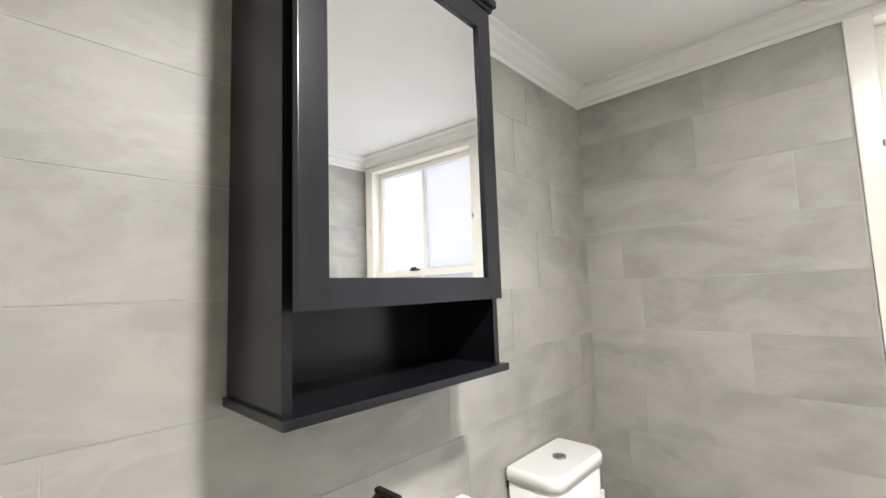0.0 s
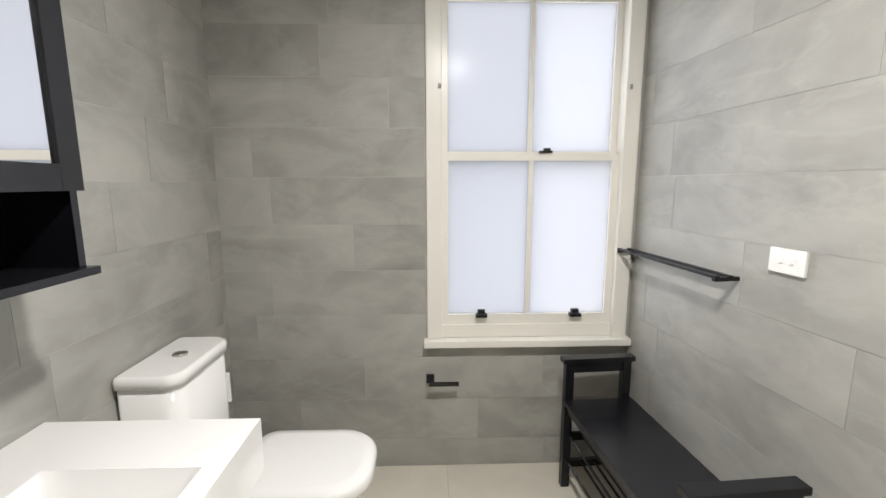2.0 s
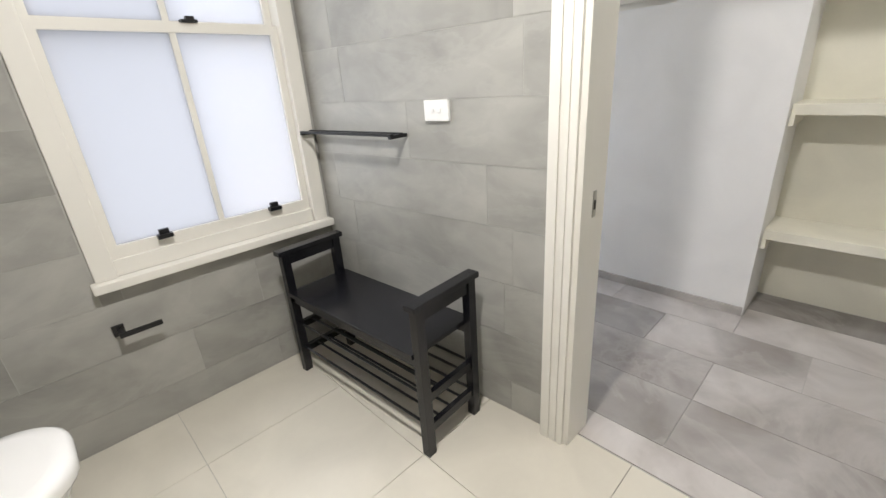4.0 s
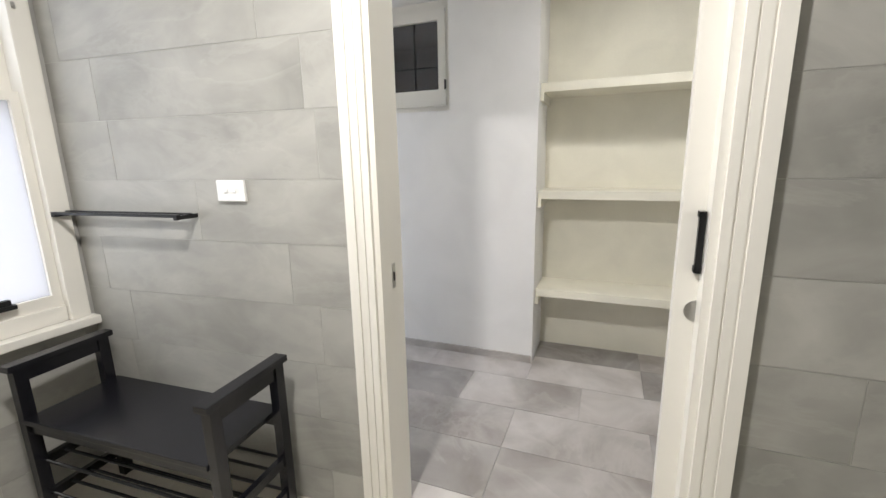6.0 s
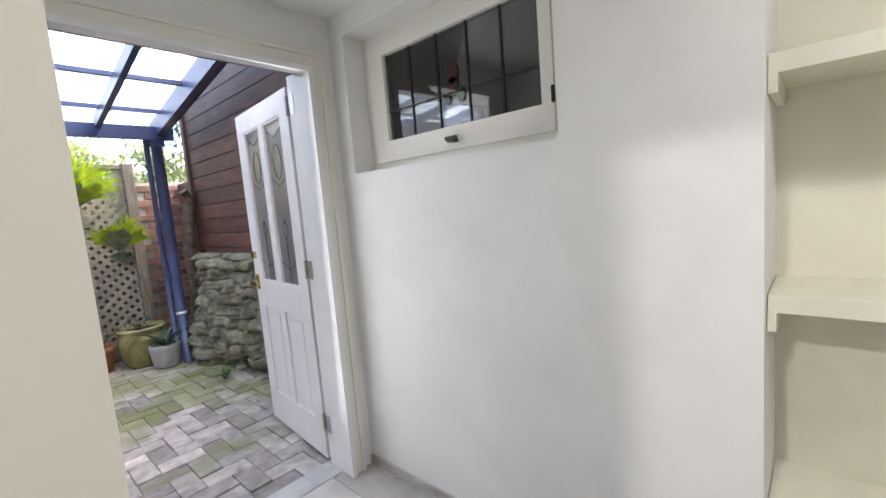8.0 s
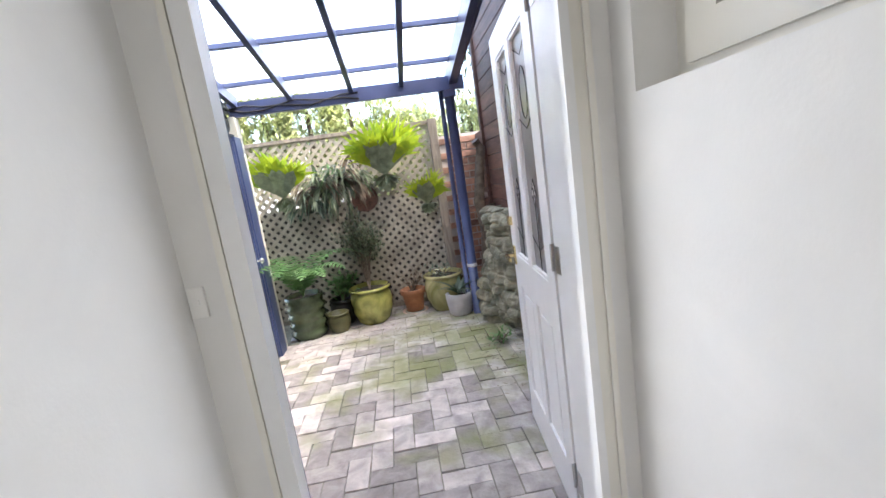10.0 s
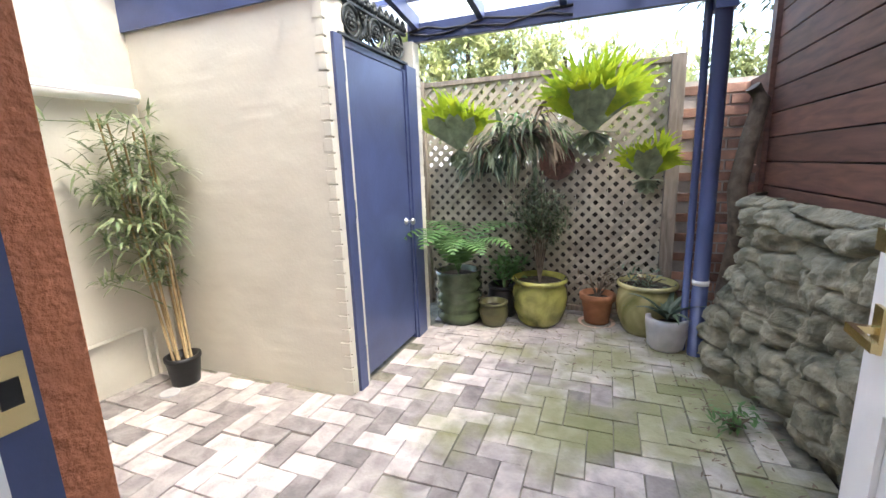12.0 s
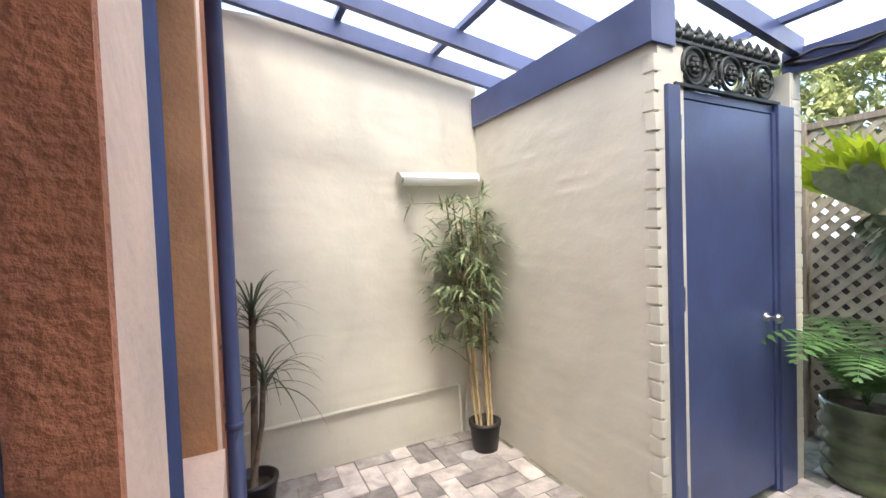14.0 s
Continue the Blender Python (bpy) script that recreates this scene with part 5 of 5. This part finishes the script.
staghorn(2.47, 1.2, 0.42, 13, "small staghorn fern hung beside the lattice post", 3)


def hanging(x, z, n, label, seed, L, mats):
    r = random.Random(seed)
    ob = thing("elkhorn_fern", label, "fern", (x, LY - 0.04, z))
    core = bmesh.new()
    bmesh.ops.create_icosphere(core, subdivisions=2, radius=0.1)
    for v in core.verts:
        v.co *= 1 + 0.4 * noise.noise(v.co * 12)
        v.co.y *= 0.5
    part("root_ball", core, soil, ob)
    for k in range(n):
        a = r.uniform(0, 6.28)
        bm = bmesh.new()
        d = Vector((math.cos(a), -r.uniform(0.3, 0.9), 0.7 * math.sin(a) + 0.25))
        ln = L * r.uniform(0.6, 1.1)
        blade(bm, (0, -0.04, 0), d, ln, 0.045, r.uniform(1.4, 3.2), 8, belly=0.5)
        end = Vector((0, -0.04, 0)) + d.normalized() * ln * 0.55 + Vector((0, 0, -0.04))
        for s in (-1, 0, 1):
            blade(bm, end, (d.x + s * 0.5, d.y, d.z - 1.0), ln * 0.42, 0.024, 1.2, 4, belly=0.4)
        part("frond", bm, r.choice(mats), ob)


hanging(1.28, 1.55, 46, "tangled grey-green elkhorn fern on the lattice", 21, 0.42, (stag_grey, stag_grey, dead_leaf, grey_leaf))
hanging(1.55, 1.62, 44, "dark drooping elkhorn fern with dry fronds", 22, 0.5, (dark_leaf, fern_leaf, dead_leaf, stag_grey))
hanging(1.12, 1.38, 16, "pale forked elkhorn fern hanging low", 23, 0.36, (stag_grey, grey_leaf))
bp = thing("fern_backing", "dark round timber backing board with a white tag", "board", (1.76, LY - 0.03, 1.36))
bb = lathe([(0.15, 0), (0.15, 0.02)], 28)
bb.transform(Matrix.Rotation(radians(90), 4, "X"))
part("board", bb, fence_wood, bp)
part("tag", B(-0.065, -0.045, -0.026, -0.021, 0.06, 0.085), plastic_white, bp)

# ---- beyond the screen ----
r = random.Random(31)
hedge = thing("hedge_trees", "sunlit pale green trees beyond the screen", "tree", (0, 0, 0), "", "stuff")
for k in range(7):
    cx, cy = -0.8 + k * 0.75, r.uniform(8.6, 10.0)
    top = 4.1 - 0.2 * k + r.uniform(-0.15, 0.15)
    part("trunk", tube([(cx, cy, -0.08), (cx + 0.1, cy, 1.2), (cx, cy + 0.1, top - 0.5)], 0.09, 8, None, 0.4), bark, hedge)
    bm = bmesh.new()
    for q in range(4200):
        u = Vector((r.gauss(0, 1), r.gauss(0, 1), r.gauss(0, 1))).normalized() * r.uniform(0.55, 1)
        c = Vector((cx + u.x * 0.75, cy + u.y * 0.6, top - 1.2 + u.z * 1.2))
        if noise.noise(c * 2.2) > -0.3:
            blade(bm, c, (r.gauss(0, 1), r.gauss(0, 1), r.gauss(0, 0.8)), r.uniform(0.1, 0.2), 0.06, 0.6, 2)
    part("crown", bm, tree_leaf, hedge)
tr = thing("tall_tree", "dark-leaved tree above the fence", "tree", (4.6, 8.0, -0.08))
part("trunk", tube([(0, 0, 0), (0.1, 0, 1.6), (-0.2, 0.1, 3.2)], 0.12, 8, None, 0.4), bark, tr)
bm = bmesh.new()
for q in range(1500):
    u = Vector((r.gauss(0, 1), r.gauss(0, 1), r.gauss(0, 1))).normalized() * r.uniform(0.3, 1)
    c = Vector((u.x * 1.3 - 0.3, u.y, 3.2 + u.z * 1.2))
    if noise.noise(c * 1.8) > 0:
        blade(bm, c, (r.gauss(0, 1), r.gauss(0, 1), r.gauss(0, 0.8)), r.uniform(0.1, 0.2), 0.06, 0.6, 2)
part("crown", bm, dark_leaf, tr)
solid("backdrop", B(-14, 14, 14.0, 14.2, -0.07, 2.9), grey_wall, "pale rendered wall of neighbouring houses", "backdrop")
solid("backdrop_east", B(3.5, 3.6, -3, 2.6, -0.07, 4.2), fence_wood, "neighbouring fence beyond the yard", "backdrop")

drain = thing("floor_drain", "round grey drain grate in the paving", "drain", (-0.22, 2.36, -0.010))
part("rim", lathe([(0.135, -0.01), (0.13, 0.006), (0.07, 0.008), (0.068, 0.0)], 28), grey_pot, drain)
for k in range(7):
    y = -0.055 + k * 0.018
    w = math.sqrt(0.066 ** 2 - y * y)
    part("bar", B(-w, w, y - 0.004, y + 0.004, 0, 0.007), black_metal, drain)
cap = thing("drain_cap", "pale round inspection cap in the paving", "drain", (-0.42, 3.6, -0.016))
part("lid", lathe([(0.06, 0), (0.06, 0.012), (0.052, 0.014)], 24), grey_pot, cap)

# ---- paving ----
pave = solid("pavement", B(-0.80, 3.12, EXT - 0.02, 6.0, -0.2, -0.022), joint_sand, "mossy herringbone brick courtyard paving", "paving")
W = 0.125
bases = []
for k in range(4):
    bm = B(-W + 0.0025, W - 0.0025, -W / 2 + 0.0025, W / 2 - 0.0025, -0.05, 0, bevel=0.005)
    bases.append(finish("paver", bm, paver))
rest = bmesh.new()
x_cells, y_cells = int(3.9 / W) + 2, int(3.85 / W) + 2
for i in range(-1, x_cells):
    for j in range(-1, y_cells):
        m = (i - j) % 4
        if m == 0:
            c, turned = (i + 1, j + 0.5), 0
        elif m == 3:
            c, turned = (i + 0.5, j + 1), 90
        else:
            continue
        x, y = -0.75 + c[0] * W, EXT + 0.1 + c[1] * W
        if x > 3.02 or y > 5.95 or (x < SX and y > SY):
            continue
        place = pose(x, y, -0.012 + R.uniform(-0.006, 0.005), R.uniform(-0.9, 0.9), R.uniform(-0.9, 0.9), turned + R.uniform(-0.8, 0.8))
        if y < 4.75:
            o = new("paver", R.choice(bases))
            o.parent = pave
            o.matrix_world = place
        else:
            box(rest, -W + 0.0025, W - 0.0025, -W / 2 + 0.0025, W / 2 - 0.0025, -0.05, 0)
            rest.verts.ensure_lookup_table()
            for v in rest.verts[-8:]:
                v.co = place @ v.co
o = part("far_pavers", rest, paver, pave)
tagged(o, kind="stuff")
litter = bmesh.new()
for k in range(320):
    x, y = (R.uniform(0.9, 2.8), R.uniform(4.6, 5.75)) if k < 180 else (R.uniform(2.6, 3.05), R.uniform(3.4, 5.2))
    blade(litter, (x, y, 0.0), (R.gauss(0, 1), R.gauss(0, 1), 0.05), R.uniform(0.015, 0.05), 0.012, 0.1, 2)
tagged(new("leaf_litter", finish("leaf_litter", litter, dead_leaf)), "scattered dry leaves on the paving", "leaves", "", "stuff")
